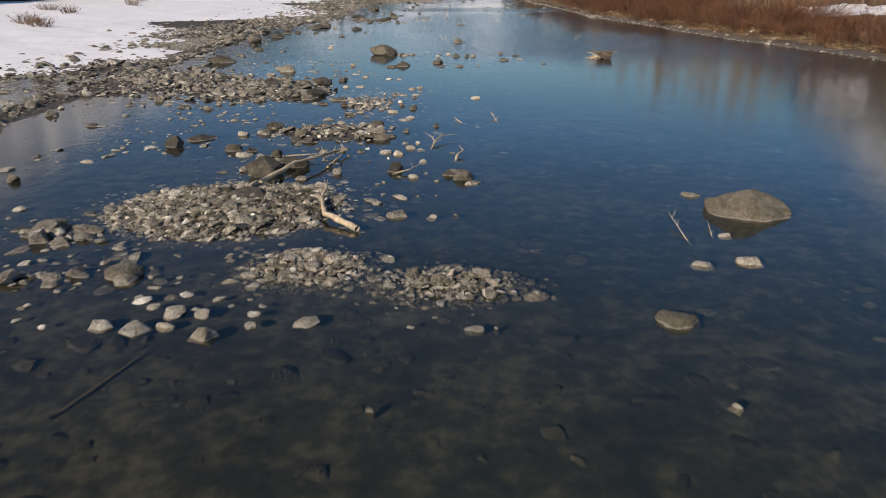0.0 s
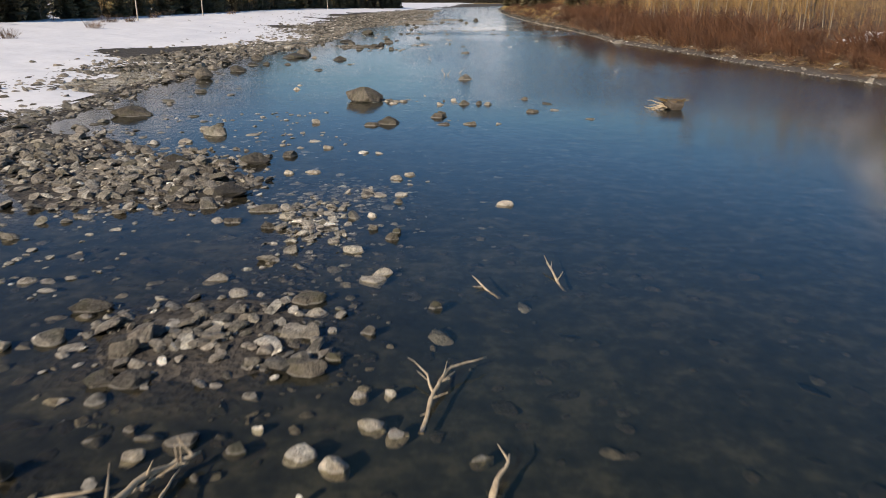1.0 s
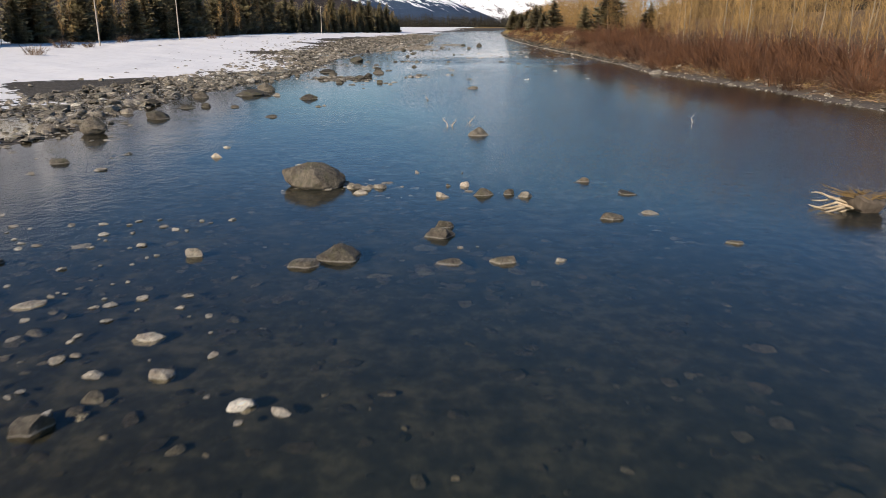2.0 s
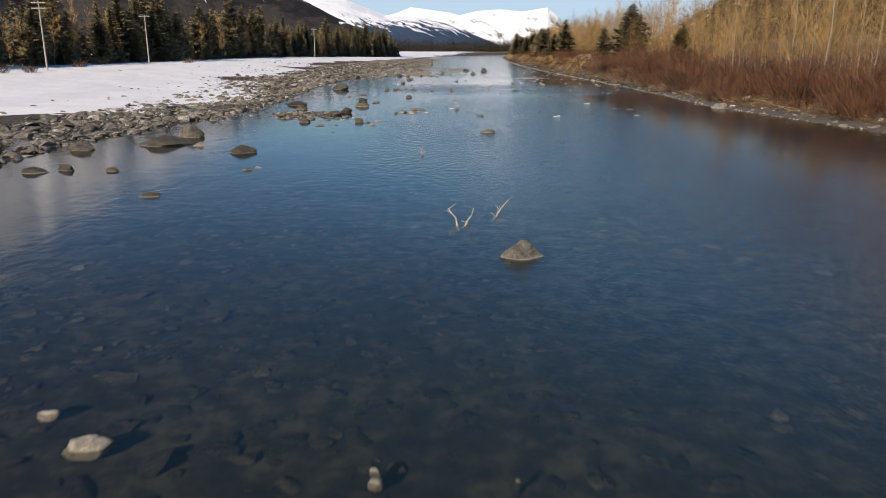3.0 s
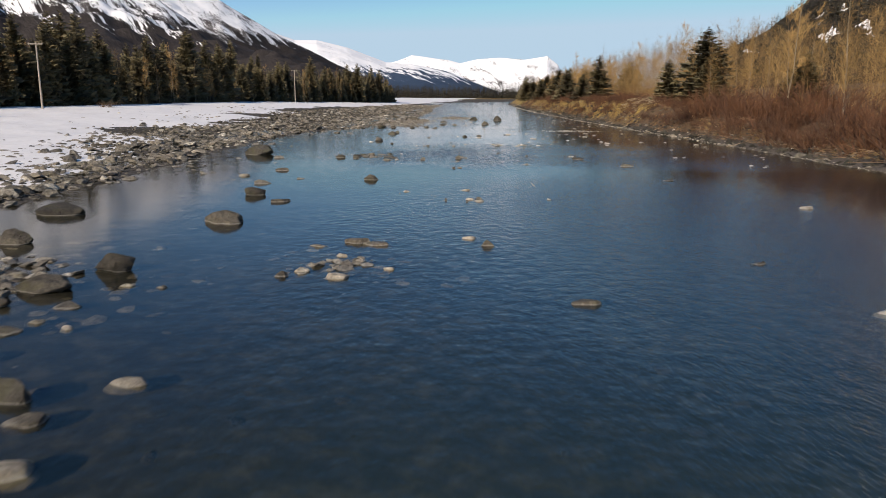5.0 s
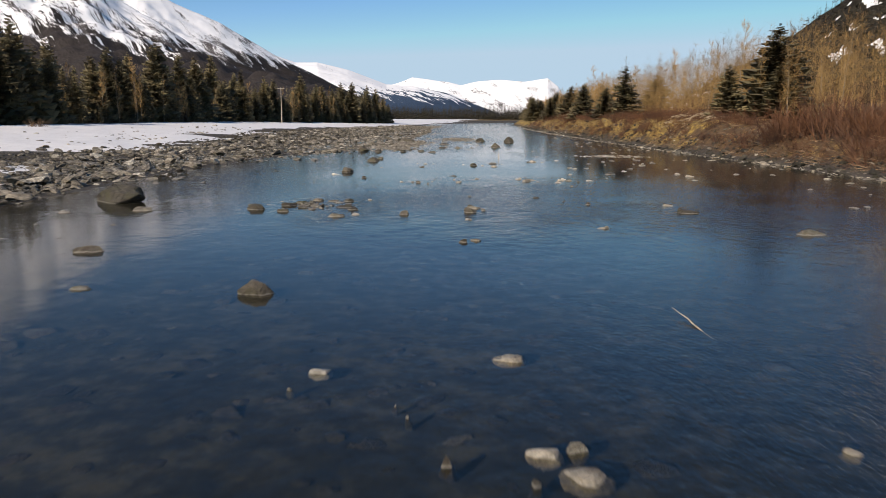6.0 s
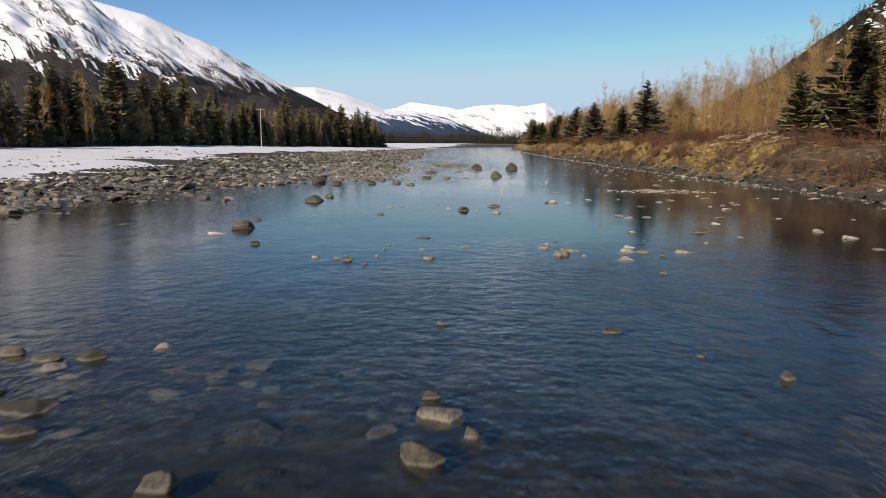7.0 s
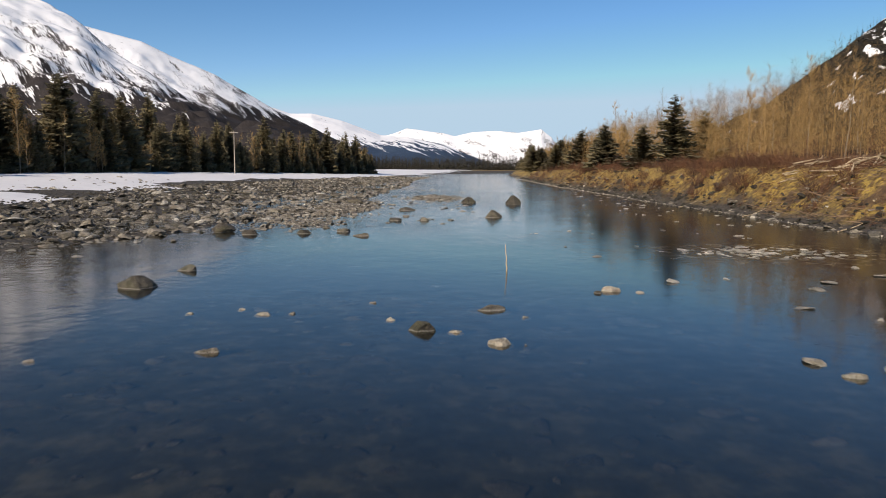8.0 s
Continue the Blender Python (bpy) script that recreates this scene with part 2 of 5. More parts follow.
def field(x, y, size, seed=0, octaves=4):
    """Smooth noise from -1 to 1 over the plan; size: metres of its largest waves."""
    total, amp, norm = 0.0, 1.0, 0.0
    for o in range(octaves):
        u, v = x / size * 2**o, y / size * 2**o
        i, j = np.floor(u), np.floor(v)
        fu, fv = u - i, v - j
        fu, fv = fu * fu * (3 - 2 * fu), fv * fv * (3 - 2 * fv)
        s = seed * 17 + o
        n = (lattice(i, j, s) * (1 - fu) + lattice(i + 1, j, s) * fu) * (1 - fv) + (lattice(i, j + 1, s) * (1 - fu) + lattice(i + 1, j + 1, s) * fu) * fv
        total, norm, amp = total + amp * (2 * n - 1), norm + amp, amp * 0.5
    return total / norm


def ease(v, a, b):
    f = np.clip((v - a) / (b - a), 0, 1)
    return f * f * (3 - 2 * f)


# ---- plan of the valley ----
def left_shore(y):
    line = np.interp(y, [-113.6, 15.3, 40.1, 66, 87.2, 107.5, 128.5, 151.7, 186.6, 203.1, 217.9, 249.9, 309.6, 387.7, 589.8, 722, 893.1], [-25.2, -21.4, -23.2, -23.7, -25.0, -25.0, -21.8, -19.8, -22.1, -20, -14.4, -9.6, -7.2, -7.8, -1.1, 46.1, 145.5])
    return line + 1.3 * field(0 * y + 5, y, 14.0, 3)


def right_shore(y):
    line = np.interp(y, [-114.2, 30.7, 61.1, 85.7, 113.6, 138.8, 155.5, 192.9, 221.1, 251.6, 309.5, 401.9, 535.1, 663.9, 748, 868.5], [50.4, 48.3, 36.3, 32.2, 29.1, 25.7, 25.9, 25.7, 24.6, 24.2, 23.7, 26.4, 33.5, 45.3, 80.9, 171.6])
    return line + 0.7 * field(0 * y + 9, y, 11.0, 4)


# gravel bars: centre, half width, half length, height of the crest over the water
BARS = [
    (-6.5, 21.4, 3.6, 3.05, 0.13), (-3.3, 16.5, 1.7, 1.4, 0.05), (0.0, 15.5, 1.9, 1.2, 0.0), (-4.3, 40.6, 2.3, 5.0, -0.04),
    (-12.8, 47, 6, 6.9, 0.04), (-10.5, 18.9, 2.2, 1, -0.02), (-9.2, 15.8, 2, 1, -0.04), (-8.8, 45.3, 2.4, 4.4, 0.05),
    (-4.6, 42.8, 1, 2.5, -0.06), (-3, 44.5, 1.5, 1.4, -0.06), (-4.9, 32.9, 3.0, 2.7, 0.07), (-13.2, 128, 3.5, 5.1, 0.02),
    (-6.8, 167.7, 2.5, 2.6, -0.10), (15.3, 210.8, 4.3, 3.7, -0.19), (0.9, 266.4, 4.7, 14.2, 0.0), (-7.3, 244.9, 4.1, 17, 0.04),
    (-4.1, 68.7, 2.3, 1, -0.03), (-3.8, 130.8, 1.8, 2, -0.04), (-7.3, 225.8, 3.7, 5.7, -0.02), (-18.5, 50.9, 5.5, 6, 0.12),
    (-6.6, 26.5, 1.4, 1.9, 0.03),
]


def bar_rise(x, y):
    """How near to the crest of a bar a place lies, and that crest's height."""
    best, top = np.zeros_like(x), np.full_like(x, -0.5)
    for bx, by, rx, ry, h in BARS:
        q = np.exp(-(((x - bx) / rx) ** 2 + ((y - by) / ry) ** 2) ** 1.5 * 0.8)
        top = np.where(q > best, h, top)
        best = np.maximum(best, q)
    return best, top


def height(x, y):
    x, y = np.asarray(x, float), np.asarray(y, float)
    dl, dr = left_shore(y) - x, x - right_shore(y)
    rough = field(x, y, 5.0, 1)
    inside = np.minimum(-dl, -dr)
    bed = -0.40 * np.interp(y, [0, 28, 57, 85, 107, 135, 156, 213, 241], [0.8, 0.8, 1.0, 1.0, 1.3, 1.2, 0.95, 1.0, 1.2]) * (1 - np.exp(-np.maximum(inside, 0) / 5.0)) + 0.09 * rough * ease(inside, 0, 3)
    bed = bed + 0.10 * ease(x, 6, -10) - 0.15 * ease(x, 8, 20)
    q, top = bar_rise(x, y)
    bed = bed * (1 - q) + (top + 0.05 * rough) * q
    left = 0.010 * np.minimum(dl, 10) - 0.09 * ease(dl, 0, 1) + 0.020 * np.clip(dl - 8, 0, 16) + 0.042 * np.clip(dl - 20, 0, 40) + 0.23 * rough * ease(dl, 0, 3) + 0.15 * field(x, y, 30.0, 2) * ease(dl, 5, 25)
    tall = np.interp(y, [57, 142, 199, 234, 327, 426], [1.3, 1.5, 2.4, 3.7, 3.5, 2.6])
    right = 0.10 * np.clip(dr, 0, 2.5) + (tall - 0.25) * ease(dr, 1.0, np.interp(y, [142, 213], [8.0, 5.8])) + 0.05 * np.clip(dr - 8, 0, 400) + (0.12 * rough + 0.45 * field(x, y, 4.0, 7)) * ease(dr, 1.5, 5)
    z = np.where(dl > 0, left, np.where(dr > 0, right, bed))
    return z


def far_steps(start, end, first, growth):
    out, step = [start], first
    while abs(out[-1]) < abs(end):
        out.append(out[-1] + math.copysign(step, end))
        step *= growth
    return np.array(out)


def sheet(xs, ys, zfun, name, mat, keep=None):
    gx, gy = np.meshgrid(xs, ys)
    gz = zfun(gx, gy)
    nx, ny = len(xs), len(ys)
    idx = np.arange(nx * ny).reshape(ny, nx)
    quads = np.stack([idx[:-1, :-1], idx[:-1, 1:], idx[1:, 1:], idx[1:, :-1]], -1).reshape(-1, 4)
    v = np.stack([gx, gy, gz], -1).reshape(-1, 3)
    if keep is not None:
        k = keep(gx, gy).ravel()
        quads = quads[k[quads].any(1)]
        used = np.unique(quads)
        back = np.zeros(len(v), int)
        back[used] = np.arange(len(used))
        v, quads = v[used], back[quads]
    return mesh_of(name, v, quads, mat), v


GX = np.concatenate([far_steps(-46, -4700, 1.0, 1.13)[::-1], np.arange(-45.4, 50, 0.7), far_steps(50, 4700, 1.0, 1.13)])
GY = np.concatenate([far_steps(-6, -600, 1.5, 1.3)[::-1], np.arange(-5.4, 242, 0.8), np.arange(242, 430, 1.7), far_steps(430, 4950, 2.4, 1.065)])
me, gv = sheet(GX, GY, height, "ground", GROUND)
ground = tagged(new("ground", me), "river bed, grey gravel banks and brown mossy slope", "ground", kind="structure")
gdl, gdr = left_shore(gv[:, 1]) - gv[:, 0], gv[:, 0] - right_shore(gv[:, 1])
for key, vals in (
    ("bed", ease(gv[:, 2], -0.02, -0.12)),
    ("mud", ease(gdr, -0.5, 0.3) * ease(gdr, np.interp(gv[:, 1], [190, 215], [2.7, 2.4]), 1.0) * (1 - 0.65 * ease(gv[:, 1], 165, 200))),
    ("grass", np.maximum(ease(gdr + 1.5 * field(gv[:, 0], gv[:, 1], 5.0, 8), 1.6, 3.0), ease(gdl, 45, 70))),
    ("moss", 0.92 * ease(gv[:, 1], 199, 234) * ease(gdr, 16, 8)),
):
    me.attributes.new(key, "FLOAT", "POINT").data.foreach_set("value", vals.astype(np.float32))


# ---- snow on the gravel flat ----
def snow_depth(x, y):
    edge = np.interp(y, [-113.6, 46.4, 109.7, 126.8, 145, 199.5, 245.7, 302.8, 368, 462.5, 600, 722, 893], [-28.4, -30.4, -30.1, -25.2, -28.7, -36.8, -40.4, -48.9, -40.3, -26.4, -12.0, 8.0, 20.0])
    f = 0.3 + 0.35 * ease(y, 170, 215) + (edge - x) / 7.0 + 1.1 * field(x, y, 9.0, 11) + 0.5 * field(x, y, 2.5, 12) + (1.3 + 0.3 * ease(y, 115, 95)) * field(x * 0.6, y, 17.0, 15, 2)
    f = f - 2.2 * np.exp(-(((y - 119 - 0.1 * (x + 30)) / 11.0) ** 2)) * ease(x, -62, -46)
    return 0.15 * np.clip(f, -1, 1.2)


SX = np.concatenate([far_steps(-70, -420, 1.5, 1.12)[::-1], np.arange(-69.2, -14, 0.75), np.arange(-13, 180, 4.0)])
SY = np.concatenate([np.arange(-20, 255, 0.95), np.arange(255, 620, 2.0), np.arange(620, 940, 6.0)])
me, _ = sheet(SX, SY, lambda x, y: height(x, y) + snow_depth(x, y), "snow_cover", SNOW, lambda x, y: (snow_depth(x, y) > -0.04) & (left_shore(y) - x > 1.0))
tagged(new("snow_cover", me), "patchy melting snow lying on the gravel flat", "snow", kind="structure")

def patch_depth(x, y):
    f = 1.2 - ((x - 54.5) / 9.0) ** 2 - ((y - 106.8) / 10.0) ** 2
    return 0.14 * np.clip(f + 0.9 * field(x, y, 5.0, 14), -1, 1)


me, _ = sheet(np.arange(38.5, 72.5, 0.5), np.arange(86.8, 128.8, 0.6), lambda x, y: height(x, y) + patch_depth(x, y), "snow_patch", SNOW, lambda x, y: patch_depth(x, y) > -0.04)
tagged(new("snow_patch", me), "last snow patch behind the willow thicket", "snow", kind="structure")

# ---- water ----
WX = np.concatenate([np.arange(-60, 60, 2.0), [60, 120, 240]])
WY = np.concatenate([np.arange(-110, 470, 3.0), np.arange(470, 1000, 14.0)])
me, wv = sheet(WX, WY, lambda x, y: 0 * x, "water", WATER)
wx, wy = wv[:, 0], wv[:, 1]
calm = 0.10 + 0.5 * ease(wy, 158, 172) * ease(wx, -5, -10) + 0.22 * ease(wy, 51, 71) * ease(wy, 106, 85) + 0.30 * ease(wy, 99, 119) * ease(wy, 150, 130) * ease(wx, -9, -3) * ease(wx, 15, 7)
calm = calm + 1.3 * ease(wy, 155, 163) * ease(wy, 187, 175) * ease(wx, -9, -4) + 0.35 * ease(wy, 199, 227) * ease(wx, -12, -3) + 0.4 * ease(wy, 234, 263)
calm = calm * (1 - 0.3 * ease(wy, 150, 170) * ease(wx, -1, -6))
me.attributes.new("riffle", "FLOAT", "POINT").data.foreach_set("value", np.clip(calm, 0, 1.6).astype(np.float32))
me.attributes.new("murk", "FLOAT", "POINT").data.foreach_set("value", (0.16 + 0.56 * ease(-height(wx, wy), 0.15, 0.6)).astype(np.float32))
me.attributes.new("dimple", "FLOAT", "POINT").data.foreach_set("value", (0.5 * ease(wy, 88, 104) * ease(wy, 155, 135) * ease(wx, -8, -3) * ease(wx, 10, 4) * (0.6 + 0.6 * field(wx, wy, 14.0, 71))).astype(np.float32))
silt = np.maximum((0.55 + 0.45 * ease(wy, 62, 90)) * ease(wy, 136, 118) * ease(wx, 14, 5) * ease(wx, -9, -1), 0.75 * ease(wy, 66, 46) * ease(wx, -7, -1))
me.attributes.new("silt", "FLOAT", "POINT").data.foreach_set("value", silt.astype(np.float32))
me.attributes.new("chop", "FLOAT", "POINT").data.foreach_set("value", (0.16 * ease(wy, 55, 75) * ease(wy, 165, 140) * ease(wx, -6, 5) * np.maximum(ease(wx, 19, 11), ease(wy, 105, 85))).astype(np.float32))
me.attributes.new("sheen", "FLOAT", "POINT").data.foreach_set("value", (0.09 + 0.03 * ease(wx, 2, 13) * ease(wy, 185, 120)).astype(np.float32))
water = tagged(new("water", me), "clear shallow river water with small ripples", "water", kind="structure")
water.visible_shadow = False


# ---- mountains ----
def mountain(name, label, crest, dist, depth, mat, seed, rough=1.0, nu=170, nv=60, clearings=False, swing=None):
    """A ridge whose crest is given by bearing and elevation as seen from the river bend, with a gullied face."""
    az = np.radians(np.linspace(crest[0][0], crest[-1][0], nu))
    el = np.radians(np.interp(np.degrees(az), [c[0] for c in crest], [c[1] for c in crest]))
    v = np.concatenate([np.linspace(0, 1, nv), np.linspace(1.04, 1.5, 8)])
    a, s = np.meshgrid(az, v)
    away = np.interp(np.degrees(a), *swing) if swing else dist
    top = np.tan(np.meshgrid(el, v)[0]) * away
    r = away - depth * away / dist * (1 - s)
    x, y = 1.5 + np.sin(a) * r, 179.4 + np.cos(a) * r
    profile = np.where(s <= 1, s ** 1.25, 1 - (s - 1) * 1.3)
    gully = field(np.degrees(a) * dist * 0.0175, s * 90, dist * 0.09, seed, 5)
    fine = field(x, y, dist * 0.03, seed + 1, 4)
    z = top * profile + (gully * 0.055 + fine * 0.03) * top.max() * rough * np.sin(np.pi * np.clip(s, 0, 1)) ** 0.7 + fine * 0.012 * top.max() * rough
    z = z + 4 - 25 * (1 - ease(s, 0, 0.06))
    n = nu
    idx = np.arange(len(v) * n).reshape(len(v), n)
    quads = np.stack([idx[:-1, :-1], idx[:-1, 1:], idx[1:, 1:], idx[1:, :-1]], -1).reshape(-1, 4)
    me = mesh_of(name, np.stack([x, y, z], -1).reshape(-1, 3), quads, mat)
    slant = np.degrees(a) * dist * 0.0175 + 0.75 * r
    bald = ease(field(slant, r * 0.3, 34.0, seed + 5, 5), 0.31, 0.42) * ease(s, 0.15, 0.3) * ease(np.degrees(a), 37, 33) if clearings else 0 * s
    for key, vals in (("across", a * dist), ("down", depth * s), ("clearing", bald)):
        me.attributes.new(key, "FLOAT", "POINT").data.foreach_set("value", vals.astype(np.float32).ravel())
    return tagged(new(name, me), label, "mountain", kind="structure")


mountain("mountain_west", "steep mountain with snow above dark forest", [(-85.0, 21.00), (-50.7, 19.50), (-40.0, 17.00), (-30.1, 12.38), (-28.9, 11.38), (-27.3, 10.71), (-25.3, 9.44), (-23.5, 7.82), (-21.1, 6.48), (-18.6, 4.97), (-15.9, 3.62), (-13.2, 2.70), (-10.5, 1.75), (-7.6, 0.91), (-5.9, 0.40)], 2120, 1272, PEAK, 21, 0.55, 300, 110, False, ([-85, -31, -8], [2900, 2600, 1400]))
mountain("mountain_west_shoulder", "snow-covered ridge with scattered rock", [(-38.0, 11.50), (-27.6, 9.85), (-25.1, 9.41), (-21.7, 8.70), (-19.0, 7.56), (-16.9, 6.72), (-14.5, 5.45), (-12.6, 4.31), (-10.4, 3.31), (-7.6, 1.92), (-5.9, 0.87)], 3500, 1260, SHOULDER, 31, 0.7, 260, 90)
mountain("mountain_middle", "long snowy ridge over dark forest tinted blue for haze", [(-15.9, 5.27), (-12.6, 4.39), (-11.5, 4.05), (-9.9, 4.08), (-7.6, 3.55), (-5.9, 2.94), (-4.7, 2.49), (-2.4, 2.34), (0.1, 1.83), (2.1, 1.03), (3.9, 0.34)], 4150, 1509, MIDPEAK, 41, 0.9, 320, 90)
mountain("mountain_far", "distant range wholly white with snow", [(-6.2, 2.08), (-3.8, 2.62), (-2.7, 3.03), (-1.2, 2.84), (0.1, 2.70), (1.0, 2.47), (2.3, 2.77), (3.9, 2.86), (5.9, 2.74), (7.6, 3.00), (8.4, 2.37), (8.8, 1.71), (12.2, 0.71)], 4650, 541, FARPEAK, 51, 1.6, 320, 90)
HILLSIDE = mountain("hill_east", "steep dark wooded hillside with snow patches", [(12.0, 0.05), (15.0, 0.30), (17.5, 1.30), (20.5, 2.90), (23.1, 4.40), (26.7, 7.10), (28.7, 8.50), (31.0, 10.30), (35.2, 14.00), (42.0, 18.50), (50.7, 24.00), (62.0, 28.00), (90.0, 30.00)], 1275, 793, HILL, 61, 0.7, 420, 130, True)


# ---- stones ----
def stone_shape(seed, level, slab=False):
    rnd = random.Random(seed)
    bm = bmesh.new()
    bmesh.ops.create_icosphere(bm, subdivisions=level, radius=1.0)
    off = Vector((rnd.uniform(-50, 50), rnd.uniform(-50, 50), rnd.uniform(-50, 50)))
    cuts = [(Vector((rnd.gauss(0, 1), rnd.gauss(0, 1), rnd.gauss(0, 0.7))).normalized(), rnd.uniform(0.45, 0.78)) for _ in range(12)]
    if level > 3:
        cuts = [(Vector((math.cos(b), math.sin(b), rnd.uniform(0.1, 1.0))).normalized(), rnd.uniform(0.6, 0.82)) for b in (rnd.uniform(0, 2 * math.pi) for _ in range(9))]
    if slab:
        cuts = [(Vector((math.cos(a), math.sin(a), rnd.uniform(0.15, 0.8))).normalized(), rnd.uniform(0.55, 0.8)) for a in (rnd.uniform(0, 2 * math.pi) for _ in range(7))]
        cuts += [(Vector((rnd.uniform(-0.22, 0.22), rnd.uniform(-0.22, 0.22), 1)).normalized(), rnd.uniform(0.32, 0.48)) for _ in range(2)]
    for v in bm.verts:
        c = v.co.copy()
        for d, far in cuts:
            over = c.dot(d) - far
            if over > 0:
                c -= d * over * 0.97
        c *= 1 + 0.14 * noise.noise(c * 1.1 + off) + (0.09 * noise.noise(c * 2.9 + off) if level > 2 else 0)
        v.co = c
    co = np.array([v.co[:] for v in bm.verts])
    tri = np.array([[v.index for v in f.verts] for f in bm.faces])
    bm.free()
    co[:, :2] /= np.abs(co[:, :2]).max(0)
    co[:, 2] -= (co[:, 2].max() + co[:, 2].min()) / 2
    co[:, 2] /= co[:, 2].max()
    return co, tri


STONES = [stone_shape(100 + i, 4 if i < 3 else 3) for i in range(9)]
PEBBLES = [stone_shape(200 + i, 2) for i in range(8)]
STONE_MESH = [mesh_of("river_stone", co, tri, STONE) for co, tri in STONES]
for me in STONE_MESH:
    me.set_sharp_from_angle(angle=radians(38))
PALE_MESH = []
for me in STONE_MESH:
    me = me.copy()
    me.materials[0] = PALE
    PALE_MESH.append(me)
FLATS = [stone_shape(270 + i, 3, True) for i in range(7)]
SLAB_MESH = [mesh_of("flat_stone", co, tri, STONE) for co, tri in FLATS]
PALE_SLAB_MESH = [mesh_of("flat_stone", co, tri, PALE) for co, tri in FLATS]
for me in SLAB_MESH + PALE_SLAB_MESH:
    me.set_sharp_from_angle(angle=radians(32))
GRITS = [stone_shape(250 + i, 1) for i in range(6)]
GRITS = [(co, tri[co[tri][..., 2].mean(1) > -0.3]) for co, tri in GRITS]
PEBBLES = [(co, tri[co[tri][..., 2].mean(1) > -0.45]) for co, tri in PEBBLES]


def heap(name, label, xs, ys, sizes, seed, sink=0.35, flat=0.42, lift=0.0, mat=None, shapes=None):
    """Many loose stones lying on the ground, joined."""
    rng = np.random.default_rng(seed)
    n, shapes = len(xs), shapes or PEBBLES
    zs = height(xs, ys) + lift
    kind = rng.integers(0, len(shapes), n)
    turn = rng.uniform(0, 2 * np.pi, n)
    sx, sy = sizes * 0.5 * rng.uniform(0.8, 1.25, n), sizes * 0.5 * rng.uniform(0.6, 1.0, n)
    sz = sizes * 0.5 * flat * rng.uniform(0.6, 1.3, n)
    lean = 0.22 if flat > 0.3 else 0.05
    tx, ty = rng.normal(0, lean, n), rng.normal(0, lean, n)
    vs, fs, base = [], [], 0
    for k, (co, tri) in enumerate(shapes):
        m = np.where(kind == k)[0]
        if not len(m):
            continue
        p = co[None] * np.stack([sx[m], sy[m], sz[m]], -1)[:, None]
        p[..., 2] += p[..., 0] * tx[m, None] + p[..., 1] * ty[m, None]
        c, s = np.cos(turn[m])[:, None], np.sin(turn[m])[:, None]
        px, py = p[..., 0] * c - p[..., 1] * s, p[..., 0] * s + p[..., 1] * c
        q = np.stack([px + xs[m, None], py + ys[m, None], p[..., 2] + (zs[m] + sz[m] * (1 - 2 * sink))[:, None]], -1)
        vs.append(q.reshape(-1, 3))
        fs.append((tri[None] + (np.arange(len(m)) * len(co))[:, None, None] + base).reshape(-1, 3))
        base += len(m) * len(co)
    me = mesh_of(name, np.concatenate(vs), np.concatenate(fs), mat or COBBLE)
    me.set_sharp_from_angle(angle=radians(34))
    ob = new(name, me)
    return tagged(ob, label, "stones", kind="stuff")


